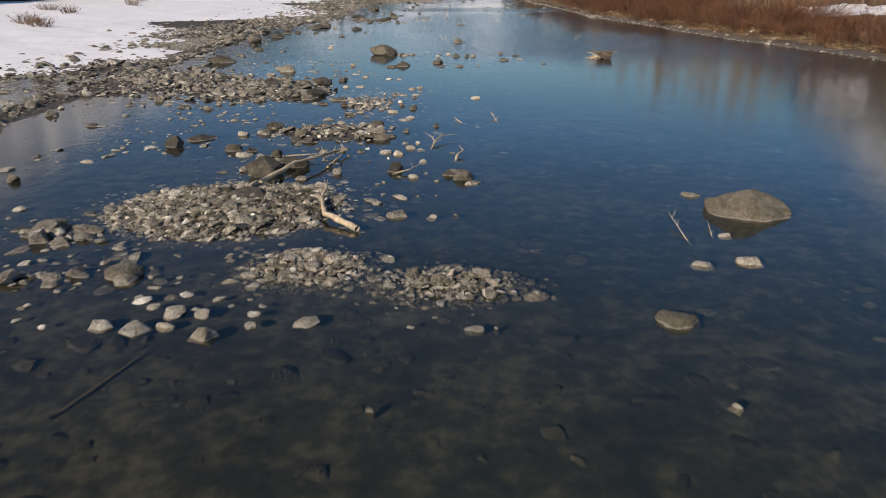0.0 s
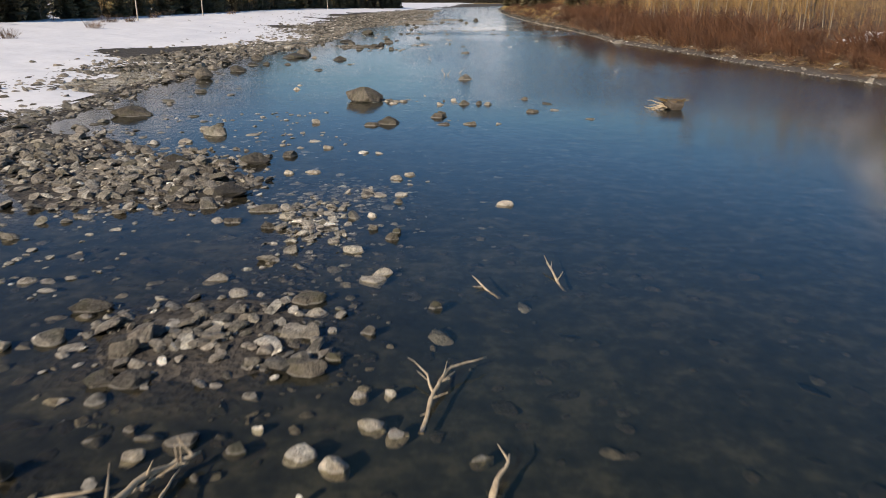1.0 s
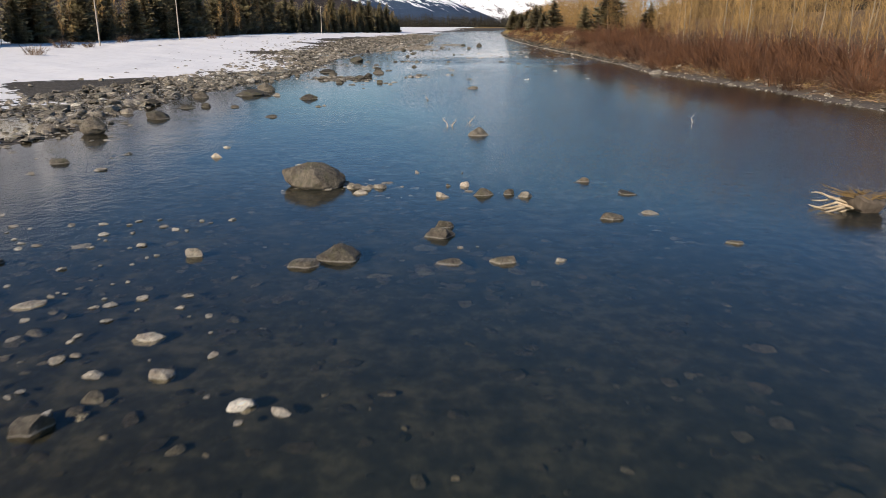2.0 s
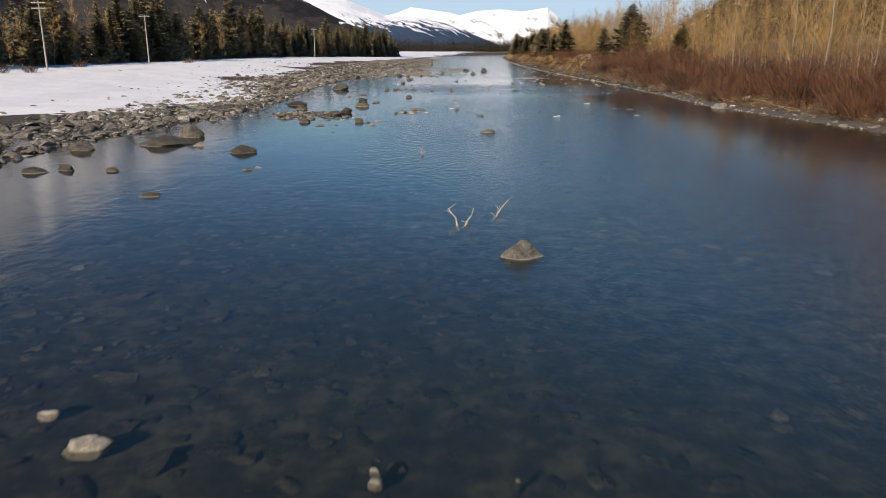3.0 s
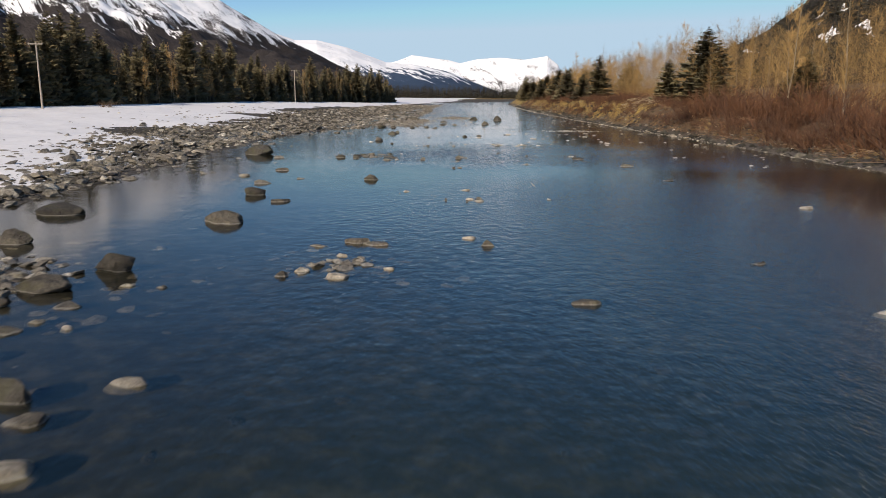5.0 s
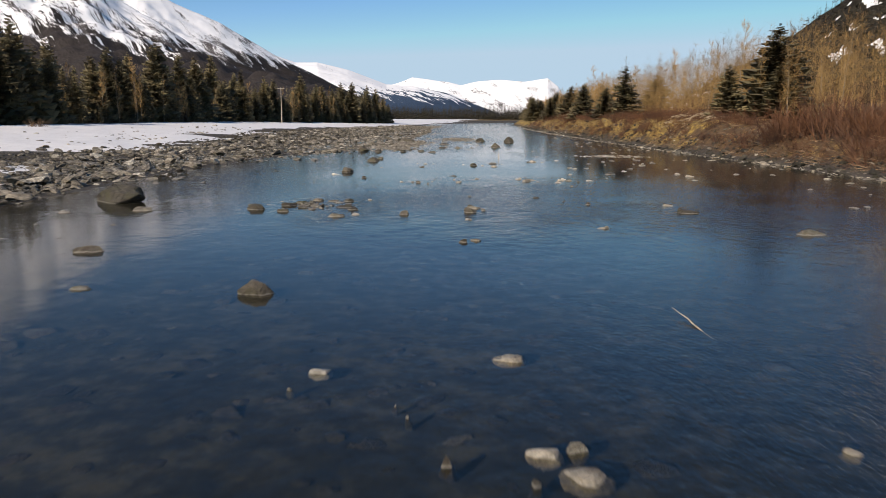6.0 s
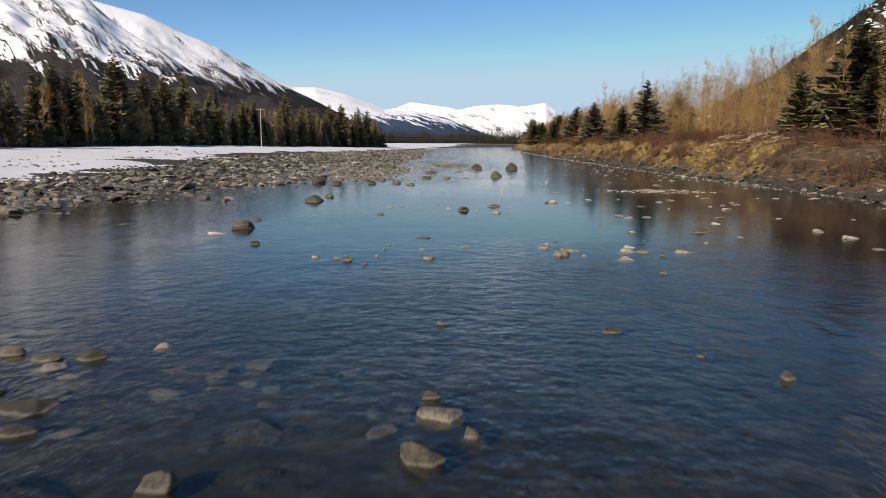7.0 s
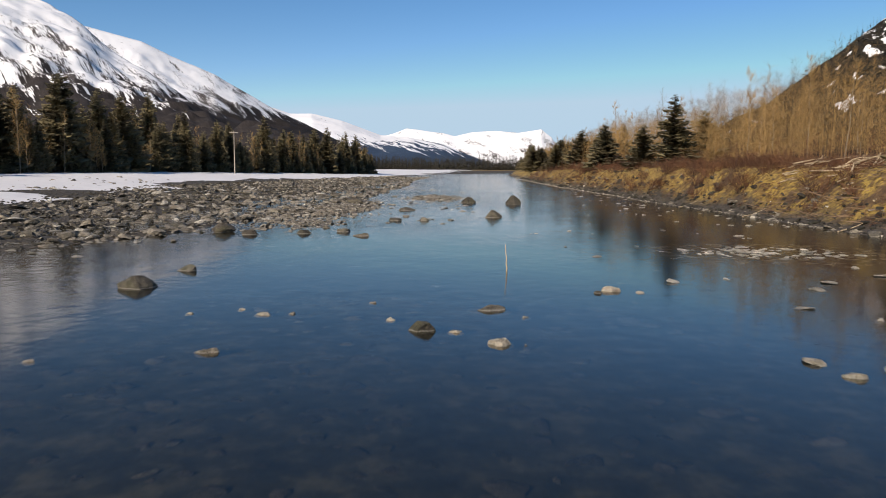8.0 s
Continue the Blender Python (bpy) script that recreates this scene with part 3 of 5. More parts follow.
ROCKS = [
    [(-1.2, 10.2, 0.17, 0.13), (4.7, 10.4, 0.25, 0.13), (-4.7, 12.8, 0.57, 0.34), (1.0, 13.2, 0.13, 0.11), (0.6, 13.2, 0.47, 0.10), (-6.9, 13.3, 0.54, 0.18), (-5.6, 13.3, 0.38, 0.12), (4.7, 13.5, 0.89, 0.26), (-7.5, 16.0, 0.85, 0.34), (6.2, 16.7, 0.58, 0.13), (7.4, 16.8, 0.68, 0.22), (-2.5, 16.9, 0.35, 0.22), (7.5, 18.8, 0.39, 0.12), (-9.8, 19.2, 0.85, 0.22), (-10.9, 19.2, 1.04, 0.43), (-0.4, 20.4, 0.33, 0.15), (0.3, 20.6, 0.26, 0.12), (-1.4, 20.6, 0.66, 0.23), (8.8, 20.8, 2.44, 0.91), (-6.3, 22.3, 1.50, 0.50), (-0.9, 22.6, 0.16, 0.10), (7.8, 22.7, 0.68, 0.16), (-4.0, 23.0, 0.55, 0.28), (-4.1, 23.8, 0.50, 0.26)],
    [(-4.9, 23.9, 0.18, 0.13), (-3.6, 24.0, 0.23, 0.08), (-2.3, 24.1, 0.24, 0.07), (0.9, 24.2, 0.61, 0.16), (-5.0, 24.2, 0.13, 0.10), (-2.1, 24.3, 0.19, 0.11), (-14.9, 24.6, 0.63, 0.45), (-5.0, 24.8, 0.44, 0.17), (0.6, 24.9, 0.80, 0.47), (-1.1, 25.0, 0.44, 0.24), (0.1, 25.3, 0.50, 0.37), (-6.3, 25.3, 1.35, 0.85), (-3.9, 25.6, 0.41, 0.36), (-0.7, 25.6, 0.21, 0.07), (-1.8, 25.9, 0.65, 0.57), (-5.5, 26.6, 0.95, 0.55), (-5.4, 27.2, 0.46, 0.22), (-0.9, 27.3, 0.37, 0.18), (-13.6, 27.4, 0.67, 0.12), (-2.9, 27.4, 0.12, 0.11), (-6.6, 27.4, 0.28, 0.13), (-5.9, 27.4, 0.42, 0.18), (-6.8, 27.6, 0.35, 0.14), (-5.2, 27.8, 0.36, 0.12)],
    [(-2.2, 27.9, 0.14, 0.08), (-7.1, 28.1, 0.44, 0.21), (-6.6, 28.3, 0.49, 0.45), (-3.8, 28.3, 0.22, 0.12), (-7.9, 28.4, 0.69, 0.18), (-1.8, 28.6, 0.52, 0.26), (-4.9, 28.8, 0.41, 0.23), (0.3, 28.8, 0.38, 0.08), (-2.4, 28.9, 0.51, 0.19), (-3.4, 29.0, 0.38, 0.13), (-7.8, 29.1, 0.56, 0.32), (-8.5, 29.4, 0.78, 0.46), (-1.0, 29.4, 0.39, 0.08), (-5.2, 29.5, 0.24, 0.16), (-3.2, 29.6, 0.21, 0.08), (-1.4, 29.7, 0.46, 0.24), (-11.2, 30.1, 0.84, 0.65), (-1.7, 30.6, 0.33, 0.11), (-1.2, 30.7, 0.30, 0.16), (-6.3, 31.0, 0.55, 0.39), (-5.8, 31.0, 0.71, 0.35), (-2.8, 31.5, 0.84, 0.33), (-10.6, 31.6, 1.54, 0.25), (-2.3, 32.0, 0.39, 0.22)],
    [(-6.4, 32.1, 0.70, 0.52), (-9.0, 32.5, 0.63, 0.33), (-3.3, 33.0, 0.65, 0.27), (-1.8, 33.1, 0.32, 0.25), (-8.0, 34.3, 0.95, 0.38), (-0.5, 34.4, 0.37, 0.26), (-16.6, 34.6, 0.65, 0.23), (-3.3, 34.8, 0.77, 0.30), (-2.0, 36.1, 0.68, 0.10), (-1.8, 36.5, 0.50, 0.23), (-2.7, 38.3, 0.58, 0.21), (-1.8, 39.3, 0.45, 0.30), (-1.7, 39.9, 0.31, 0.23), (-2.4, 40.3, 0.36, 0.28), (-5.5, 40.4, 0.44, 0.32), (-6.7, 41.0, 0.59, 0.20), (-5.2, 41.5, 0.51, 0.21), (-2.5, 41.6, 0.35, 0.21), (-6.1, 42.3, 0.91, 0.22), (1.7, 43.0, 0.62, 0.21), (-1.8, 43.3, 0.38, 0.21), (-2.5, 44.1, 0.47, 0.10), (-7.7, 44.1, 1.23, 0.54), (-1.8, 44.2, 0.52, 0.15)],
    [(-9.5, 44.3, 0.96, 0.45), (-7.3, 46.0, 0.65, 0.33), (-2.1, 46.7, 0.55, 0.19), (-1.6, 47.3, 0.48, 0.17), (-9.4, 47.4, 0.78, 0.50), (-6.3, 47.6, 0.48, 0.22), (-5.4, 47.8, 0.68, 0.16), (-11.0, 47.8, 0.99, 0.57), (-9.2, 48.7, 0.98, 0.44), (-8.1, 49.6, 1.24, 0.52), (-11.5, 49.7, 1.07, 0.48), (-7.0, 50.8, 0.76, 0.38), (-5.6, 52.7, 0.48, 0.20), (-12.6, 54.1, 0.72, 0.24), (-6.5, 54.4, 0.67, 0.10), (-9.9, 56.2, 0.74, 0.12), (-11.8, 56.3, 1.33, 0.57), (-12.7, 57.8, 0.71, 0.33), (-4.2, 59.1, 0.91, 0.25), (-0.3, 59.1, 1.04, 0.16), (-12.4, 59.3, 0.49, 0.19), (1.1, 59.4, 0.78, 0.24), (2.6, 59.5, 0.37, 0.14), (-3.3, 59.8, 1.34, 0.46)],
    [(-7.3, 59.9, 0.57, 0.35), (7.9, 61.2, 0.70, 0.13), (-0.7, 61.8, 1.03, 0.37), (-14.8, 62.3, 0.77, 0.14), (-18.6, 62.7, 2.29, 0.72), (-0.5, 63.0, 0.77, 0.36), (4.9, 64.0, 0.80, 0.24), (6.3, 64.7, 0.71, 0.12), (2.4, 67.1, 0.65, 0.33), (-0.6, 67.2, 0.58, 0.29), (0.9, 67.4, 0.88, 0.38), (-18.0, 67.4, 0.51, 0.29), (1.8, 67.5, 0.45, 0.36), (6.3, 67.6, 0.88, 0.13), (-3.7, 67.7, 0.59, 0.16), (0.4, 68.1, 0.46, 0.07), (-3.6, 68.3, 0.53, 0.27), (-3.0, 68.7, 0.54, 0.22), (0.2, 69.0, 0.44, 0.28), (-0.4, 69.0, 0.27, 0.20), (-5.6, 69.1, 2.50, 1.10), (5.0, 69.8, 0.53, 0.30), (-1.7, 71.6, 0.22, 0.08), (0.2, 71.6, 0.12, 0.08)],
    [(-1.7, 71.8, 0.18, 0.10), (-6.0, 72.5, 0.70, 0.18), (-7.1, 73.5, 0.36, 0.08), (-18.1, 73.9, 0.88, 0.32), (-11.4, 75.5, 0.63, 0.33), (-11.7, 78.3, 0.43, 0.14), (1.4, 82.8, 1.25, 0.54), (-20.8, 83.3, 1.49, 1.19), (-19.8, 90.5, 1.71, 0.65), (-12.3, 91.3, 1.18, 0.20), (-20.0, 97.0, 1.32, 0.33), (-16.6, 97.5, 0.78, 0.29), (-18.7, 97.6, 0.99, 0.42), (-10.2, 97.8, 0.55, 0.16), (-9.9, 98.4, 0.36, 0.11), (-23.5, 99.2, 1.40, 0.56), (-2.0, 102.6, 0.35, 0.15), (-12.2, 104.1, 1.61, 0.49), (-21.5, 105.0, 1.40, 0.65), (-17.7, 107.4, 2.80, 0.69), (-17.4, 111.4, 1.73, 0.97), (2.1, 114.2, 1.07, 0.35), (-8.6, 114.3, 0.34, 0.10), (-10.2, 118.6, 0.73, 0.17)],
    [(-9.1, 119.0, 0.50, 0.09), (-6.3, 119.3, 0.70, 0.20), (-10.3, 119.8, 0.52, 0.09), (-32.2, 120.5, 1.40, 0.27), (-6.9, 120.8, 0.69, 0.18), (-11.8, 121.5, 1.00, 0.48), (-7.5, 121.5, 0.86, 0.44), (-6.1, 122.2, 0.71, 0.14), (-10.3, 123.1, 0.75, 0.11), (-9.2, 123.4, 0.57, 0.11), (-11.9, 123.9, 0.81, 0.16), (-13.6, 124.2, 0.49, 0.16), (-13.1, 124.6, 0.67, 0.11), (-9.6, 124.7, 0.67, 0.21), (-8.5, 125.0, 0.27, 0.11), (-12.0, 125.4, 0.45, 0.14), (-9.3, 125.4, 0.38, 0.11), (-10.5, 125.5, 0.69, 0.12), (-28.5, 126.2, 1.40, 0.43), (-14.5, 126.3, 1.07, 0.53), (8.6, 126.4, 0.73, 0.14), (-13.6, 126.4, 0.54, 0.25), (-9.3, 126.5, 0.72, 0.11), (-11.1, 126.6, 1.19, 0.27)],
    [(-11.7, 126.7, 0.44, 0.19), (2.2, 127.1, 0.80, 0.13), (-12.9, 127.7, 0.95, 0.39), (15.8, 127.8, 0.52, 0.13), (-10.5, 127.9, 1.33, 0.47), (-7.8, 128.2, 0.31, 0.09), (-8.7, 128.4, 0.47, 0.09), (-15.8, 129.1, 0.48, 0.21), (-11.8, 129.2, 0.52, 0.21), (-3.8, 129.3, 0.60, 0.20), (-5.2, 129.4, 0.49, 0.25), (-14.7, 129.7, 0.61, 0.25), (-13.5, 129.7, 0.45, 0.17), (-9.7, 130.0, 1.03, 0.76), (-4.8, 130.0, 0.41, 0.14), (-2.5, 130.3, 0.34, 0.10), (-12.1, 131.0, 0.64, 0.13), (7.7, 131.1, 0.52, 0.13), (-4.0, 131.9, 0.40, 0.11), (-18.5, 132.1, 0.67, 0.63), (-4.9, 133.3, 0.69, 0.11), (-14.4, 133.4, 1.11, 0.58), (0.3, 133.5, 0.56, 0.34), (-3.1, 133.6, 0.93, 0.12)],
    [(-3.8, 133.9, 0.80, 0.23), (16.7, 134.2, 0.80, 0.12), (-0.2, 134.7, 0.58, 0.11), (15.6, 135.4, 0.62, 0.13), (-9.1, 137.6, 1.57, 0.54), (-16.0, 139.4, 2.19, 0.54), (14.1, 141.7, 0.63, 0.19), (-8.2, 142.9, 0.87, 0.20), (-0.1, 143.2, 0.19, 0.14), (0.5, 143.4, 0.59, 0.10), (-1.0, 143.6, 0.22, 0.22), (0.1, 143.9, 0.44, 0.12), (0.5, 144.0, 0.32, 0.19), (3.6, 144.0, 0.23, 0.09), (-1.5, 144.9, 0.10, 0.08), (-9.9, 145.2, 0.95, 0.55), (-1.7, 145.3, 0.10, 0.06), (-3.2, 145.9, 0.13, 0.06), (-2.9, 146.6, 0.37, 0.09), (0.0, 147.3, 0.57, 0.12), (-5.1, 151.6, 0.84, 0.40), (11.3, 151.9, 0.82, 0.14), (-9.1, 151.9, 0.52, 0.11), (-12.6, 153.2, 0.69, 0.23)],
    [(-11.0, 156.5, 0.96, 0.24), (-0.5, 158.3, 0.35, 0.20), (-0.1, 158.7, 0.38, 0.13), (10.9, 160.2, 1.20, 0.23), (4.4, 161.4, 0.47, 0.13), (-0.2, 163.5, 0.33, 0.08), (-5.3, 164.2, 0.68, 0.20), (-4.6, 164.7, 0.36, 0.14), (-2.7, 164.9, 0.53, 0.28), (-0.1, 165.6, 0.52, 0.37), (-7.6, 165.6, 0.52, 0.21), (8.7, 165.7, 0.85, 0.23), (-4.9, 166.3, 0.51, 0.15), (-8.9, 166.3, 0.80, 0.31), (0.5, 166.3, 0.30, 0.18), (0.1, 166.9, 0.63, 0.17), (-5.2, 167.1, 1.00, 0.16), (-0.0, 167.6, 0.36, 0.18), (-7.8, 167.6, 0.66, 0.26), (8.6, 168.2, 0.53, 0.13), (5.2, 168.5, 0.33, 0.19), (-7.4, 168.6, 0.62, 0.17), (-15.6, 168.8, 2.45, 0.95), (-5.5, 169.3, 0.52, 0.23)],
    [(-6.2, 169.3, 0.61, 0.11), (4.3, 169.5, 0.25, 0.11), (-6.9, 169.6, 0.51, 0.19), (-4.6, 170.0, 0.26, 0.10), (3.2, 171.1, 0.44, 0.13), (0.1, 171.6, 0.26, 0.11), (5.9, 177.2, 0.27, 0.14), (-2.1, 178.6, 0.23, 0.15), (-2.7, 179.2, 0.46, 0.23), (-3.0, 179.5, 0.30, 0.14), (-0.3, 179.6, 0.42, 0.14), (5.5, 179.6, 0.54, 0.11), (-3.7, 179.8, 0.28, 0.09), (-2.8, 180.0, 0.32, 0.14), (-1.9, 180.0, 0.21, 0.10), (6.8, 180.2, 0.29, 0.15), (4.4, 180.3, 0.16, 0.06), (3.7, 180.5, 0.58, 0.21), (5.7, 180.5, 0.13, 0.06), (6.4, 181.0, 0.44, 0.17), (7.7, 181.1, 0.71, 0.11), (5.9, 181.2, 0.52, 0.14), (4.1, 181.3, 0.72, 0.16), (-1.8, 181.4, 0.14, 0.11)],
    [(-0.6, 181.4, 0.22, 0.08), (3.4, 181.9, 0.53, 0.13), (0.8, 182.1, 0.31, 0.11), (6.2, 182.1, 0.45, 0.10), (-1.7, 182.5, 0.17, 0.11), (-6.2, 182.6, 0.43, 0.22), (3.6, 182.9, 0.22, 0.07), (9.2, 183.3, 0.20, 0.07), (4.0, 183.5, 0.23, 0.07), (7.2, 183.8, 0.19, 0.08), (-0.6, 184.5, 0.61, 0.10), (14.9, 184.7, 0.70, 0.18), (-8.4, 185.4, 0.67, 0.10), (10.1, 186.5, 1.22, 0.21), (-7.9, 187.2, 1.02, 0.50), (11.7, 189.4, 0.51, 0.09), (-8.1, 190.0, 0.97, 0.13), (8.6, 191.7, 0.48, 0.15), (-6.0, 192.5, 0.22, 0.07), (-3.0, 193.2, 0.49, 0.15), (3.2, 193.9, 0.14, 0.06), (2.7, 194.0, 0.54, 0.18), (1.8, 195.1, 0.36, 0.09), (1.0, 195.2, 0.70, 0.35)],
    [(0.3, 196.3, 0.24, 0.09), (11.8, 196.4, 0.26, 0.14), (3.5, 196.7, 0.24, 0.07), (-2.8, 196.9, 0.46, 0.09), (-2.1, 197.0, 0.22, 0.07), (-4.6, 197.0, 0.22, 0.07), (-3.5, 197.5, 0.20, 0.07), (2.7, 197.6, 1.11, 0.16), (-0.3, 198.5, 0.21, 0.07), (6.0, 200.2, 0.33, 0.15), (6.4, 200.6, 0.60, 0.23), (-7.4, 200.8, 1.13, 0.44), (8.8, 202.6, 0.34, 0.11), (-14.5, 202.6, 1.08, 0.26), (10.7, 203.0, 0.31, 0.08), (-7.2, 204.4, 0.70, 0.34), (-2.7, 217.6, 0.82, 0.21), (-8.6, 218.3, 0.92, 0.40), (-5.9, 219.0, 0.80, 0.28), (-10.4, 219.6, 1.21, 0.67), (-12.6, 220.1, 0.99, 0.30), (-3.9, 220.2, 0.82, 0.29), (-1.7, 229.2, 0.92, 0.28), (0.4, 229.3, 0.76, 0.40)],
    [(5.2, 232.7, 1.38, 0.70), (-1.5, 241.5, 1.70, 0.34), (-6.8, 251.8, 2.00, 0.74), (8.6, 253.2, 1.58, 1.10), (4.2, 255.1, 1.50, 0.78)],
]


def river_rock(i, x, y, wide, tall):
    rnd = random.Random(i * 7 + 3)
    deep = max(0.12, -float(height(x, y)) + 0.05)
    pale = wide < 0.75 and tall < (0.65 if y < 85 else 0.42) * wide and rnd.random() < (0.75 if y < 85 else 0.45 if y < 140 else 0.3 if 160 < y < 173 and x < -2 else 0.85)
    thin = wide < 0.95 and tall < 0.42 * wide
    if thin:
        me = (PALE_SLAB_MESH if pale else SLAB_MESH)[i % 7]
    else:
        me = (PALE_MESH if pale else STONE_MESH)[i % 3 if wide > 1.1 else 3 + i % 6]
    ob = new("river_rock", me)
    tall *= (0.60 if y < 85 else 0.58) if wide < 0.8 else 0.72 if wide < 1.1 else 0.82
    deep = min(deep, 0.25 + 0.25 * wide) if thin else deep
    half = (tall + deep) / 2
    ob.matrix_world = pose(x, y, tall - half, rnd.uniform(-7, 7), rnd.uniform(-7, 7), rnd.uniform(-25, 25) + (180 if rnd.random() < 0.5 else 0)) @ Matrix.Diagonal((wide * 0.53, wide * 0.53 * rnd.uniform(0.6, 0.85), half, 1))
    size = "large dark grey-brown boulder" if wide > 1.1 else "pale beige flat stone" if pale else "dark grey-brown stone"
    where = " on the gravel by the water" if height(x, y) > 0.0 else " in shallow river water"
    return tagged(ob, size + where, "rock", "rocks in the river")


count = 0
for run in ROCKS:
    for x, y, wide, tall in run:
        river_rock(count, x, y, wide, tall)
        count += 1

rng = np.random.default_rng(5)
# cobbles of the western shore
n = 13000
ys = 17 + 455 * rng.uniform(0, 1, n) ** 1.25
wide = np.interp(ys, [0, 85, 142, 213, 284, 369, 469], [12, 13, 13, 19, 31, 25, 17])
off = -1.6 + wide * rng.uniform(0, 1, n)
xs = left_shore(ys) - off
keep = (field(xs, ys, 5.0, 33) > -0.42) | (rng.uniform(0, 1, n) < 0.35)
xs, ys = xs[keep], ys[keep]
sizes = np.exp(rng.normal(-1.25, 0.58, len(xs))) * np.interp(ys, [0, 85, 105, 135, 213, 469], [0.8, 1.15, 1.5, 1.5, 1.4, 1.6])
sizes, near = np.clip(sizes, 0.12, 1.3), ys < 250
heap("shore_cobbles", "grey cobbles heaped along the gravel shore", xs[near], ys[near], sizes[near], 6, 0.28, 0.38)
heap("upstream_cobbles", "grey cobbles on the broad gravel flat upstream", xs[~near], ys[~near], sizes[~near], 36, 0.25, 0.42, 0.0, None, GRITS)
# gravel filling the cobble gaps, its colour darkened to deepen their shade
n = 24000
ys = 17 + 425 * rng.uniform(0, 1, n)
wide = np.interp(ys, [0, 85, 142, 213, 284, 369, 469], [12, 13, 13, 22, 34, 26, 18])
xs = left_shore(ys) + 1.2 - wide * rng.uniform(0, 1, n)
sizes = np.exp(rng.normal(-1.5, 0.4, n)) * np.interp(ys, [0, 85, 213, 469], [0.8, 1.1, 1.5, 1.8])
heap("shore_gravel", "small flat stones covering the gravel shore", xs, ys, np.clip(sizes, 0.08, 0.8), 16, 0.25, 0.38, 0.0, DARKGAP, GRITS)
# low stones standing in the shallows off the western shore
n = 950
ys = rng.uniform(57, 248, n)
xs = left_shore(ys) + np.abs(rng.normal(0, 3.4, n)) - 0.5
keep = field(xs, ys, 7.0, 36) > -0.1
xs, ys = xs[keep], ys[keep]
sizes = np.clip(np.exp(rng.normal(-0.95, 0.45, len(xs))), 0.15, 1.0)
heap("shallow_stones", "low dark stones standing in shallow water", xs, ys, sizes, 26, 0.5, 0.34, -np.minimum(height(xs, ys), 0) * 0.9, COBBLE)
# pebbles on the bars
px, py, ps, pk = [], [], [], []
for k, (bx, by, rx, ry, h) in enumerate(BARS):
    fine = k in (0, 1, 2)
    n = int(min(2000, (115 if fine else 44 if k in (3, 8, 9) else 15 if k == 7 else 24) * rx * ry))
    r, a = (np.where(rng.uniform(0, 1, n) < 0.85, np.sqrt(rng.uniform(0, 1.0, n)), np.sqrt(rng.uniform(0.8, 1.9, n))) if fine else np.abs(rng.normal(0, 0.85, n))), rng.uniform(0, 2 * np.pi, n)
    px.append(bx + rx * r * np.cos(a)), py.append(by + ry * r * np.sin(a))
    pk.append(np.full(n, k))
    ps.append(np.exp(rng.normal(-1.82 if fine else -1.75 if k in (3, 8, 9) else -1.45, 0.5, n)) * (1.0 if by < 85 else 1.5))
px, py, ps, pk = np.concatenate(px), np.concatenate(py), np.clip(np.concatenate(ps), 0.06, 0.55), np.concatenate(pk)
# open water between the bars stays free of stones
dry = ((px + 7.4) / 2.3) ** 2 + ((py - 39.6) / 3.0) ** 2 > 1
px, py, ps, pk = px[dry], py[dry], ps[dry], pk[dry]
near = (py < 85) & ((pk < 3) | (rng.uniform(0, 1, len(px)) < np.where(np.isin(pk, (3, 8, 9)), 0.85, 0.3)))
heap("bar_pebbles", "pale pebbles and cobbles on low gravel bars", px[near], py[near], ps[near], 7, 0.25, 0.40, 0.0, PEBBLE)
ps = np.where(py < 85, np.clip(ps * 1.35, 0.1, 0.8), ps)
low, high = ~near & (py < 85), ~near & (py >= 85)
heap("bar_cobbles", "grey-brown cobbles on low gravel bars", px[low], py[low], ps[low], 17, 0.25, 0.45, 0.0, COBBLE)
heap("bar_stones", "grey cobbles on low gravel bars upstream", px[high], py[high], ps[high], 18, 0.3, 0.4, 0.0, COBBLE, GRITS)
gx, gy, gs = [], [], []
for bx, by, rx, ry, h in BARS[:3]:
    n = int(min(6000, 330 * rx * ry))
    r, a = np.sqrt(rng.uniform(0, 1.1, n)), rng.uniform(0, 2 * np.pi, n)
    gx.append(bx + rx * r * np.cos(a)), gy.append(by + ry * r * np.sin(a)), gs.append(np.exp(rng.normal(-2.05, 0.35, n)))
for bx, by, rx, ry, h in (BARS[3], BARS[8], BARS[9], BARS[10]):
    n = int(45 * rx * ry)
    r, a = np.sqrt(rng.uniform(0, 1.5, n)), rng.uniform(0, 2 * np.pi, n)
    x, y = bx + rx * r * np.cos(a), by + ry * r * np.sin(a)
    k = field(x, y, 2.2, 44) > 0.05
    gx.append(x[k]), gy.append(y[k]), gs.append(np.exp(rng.normal(-1.75, 0.35, n))[k])
heap("bar_gravel", "small brown gravel between the pebbles of the bar", np.concatenate(gx), np.concatenate(gy), np.concatenate(gs), 27, 0.2, 0.45, 0.0, GRAVEL, GRITS)
# flat stones scattered over the shallows round the bars
n = 900
xs, ys = rng.uniform(-17, 0.5, n), rng.uniform(13, 64, n)
keep = (field(xs, ys, 6.0, 63) > 0.02) & (height(xs, ys) < 0.02)
xs, ys = xs[keep], ys[keep]
heap("scattered_stones", "pale flat stones scattered in clear shallow water", xs, ys, np.clip(np.exp(rng.normal(-1.5, 0.45, len(xs))), 0.1, 0.6), 61, 0.5, 0.28, -np.minimum(height(xs, ys), 0) + 0.01, PEBBLE)
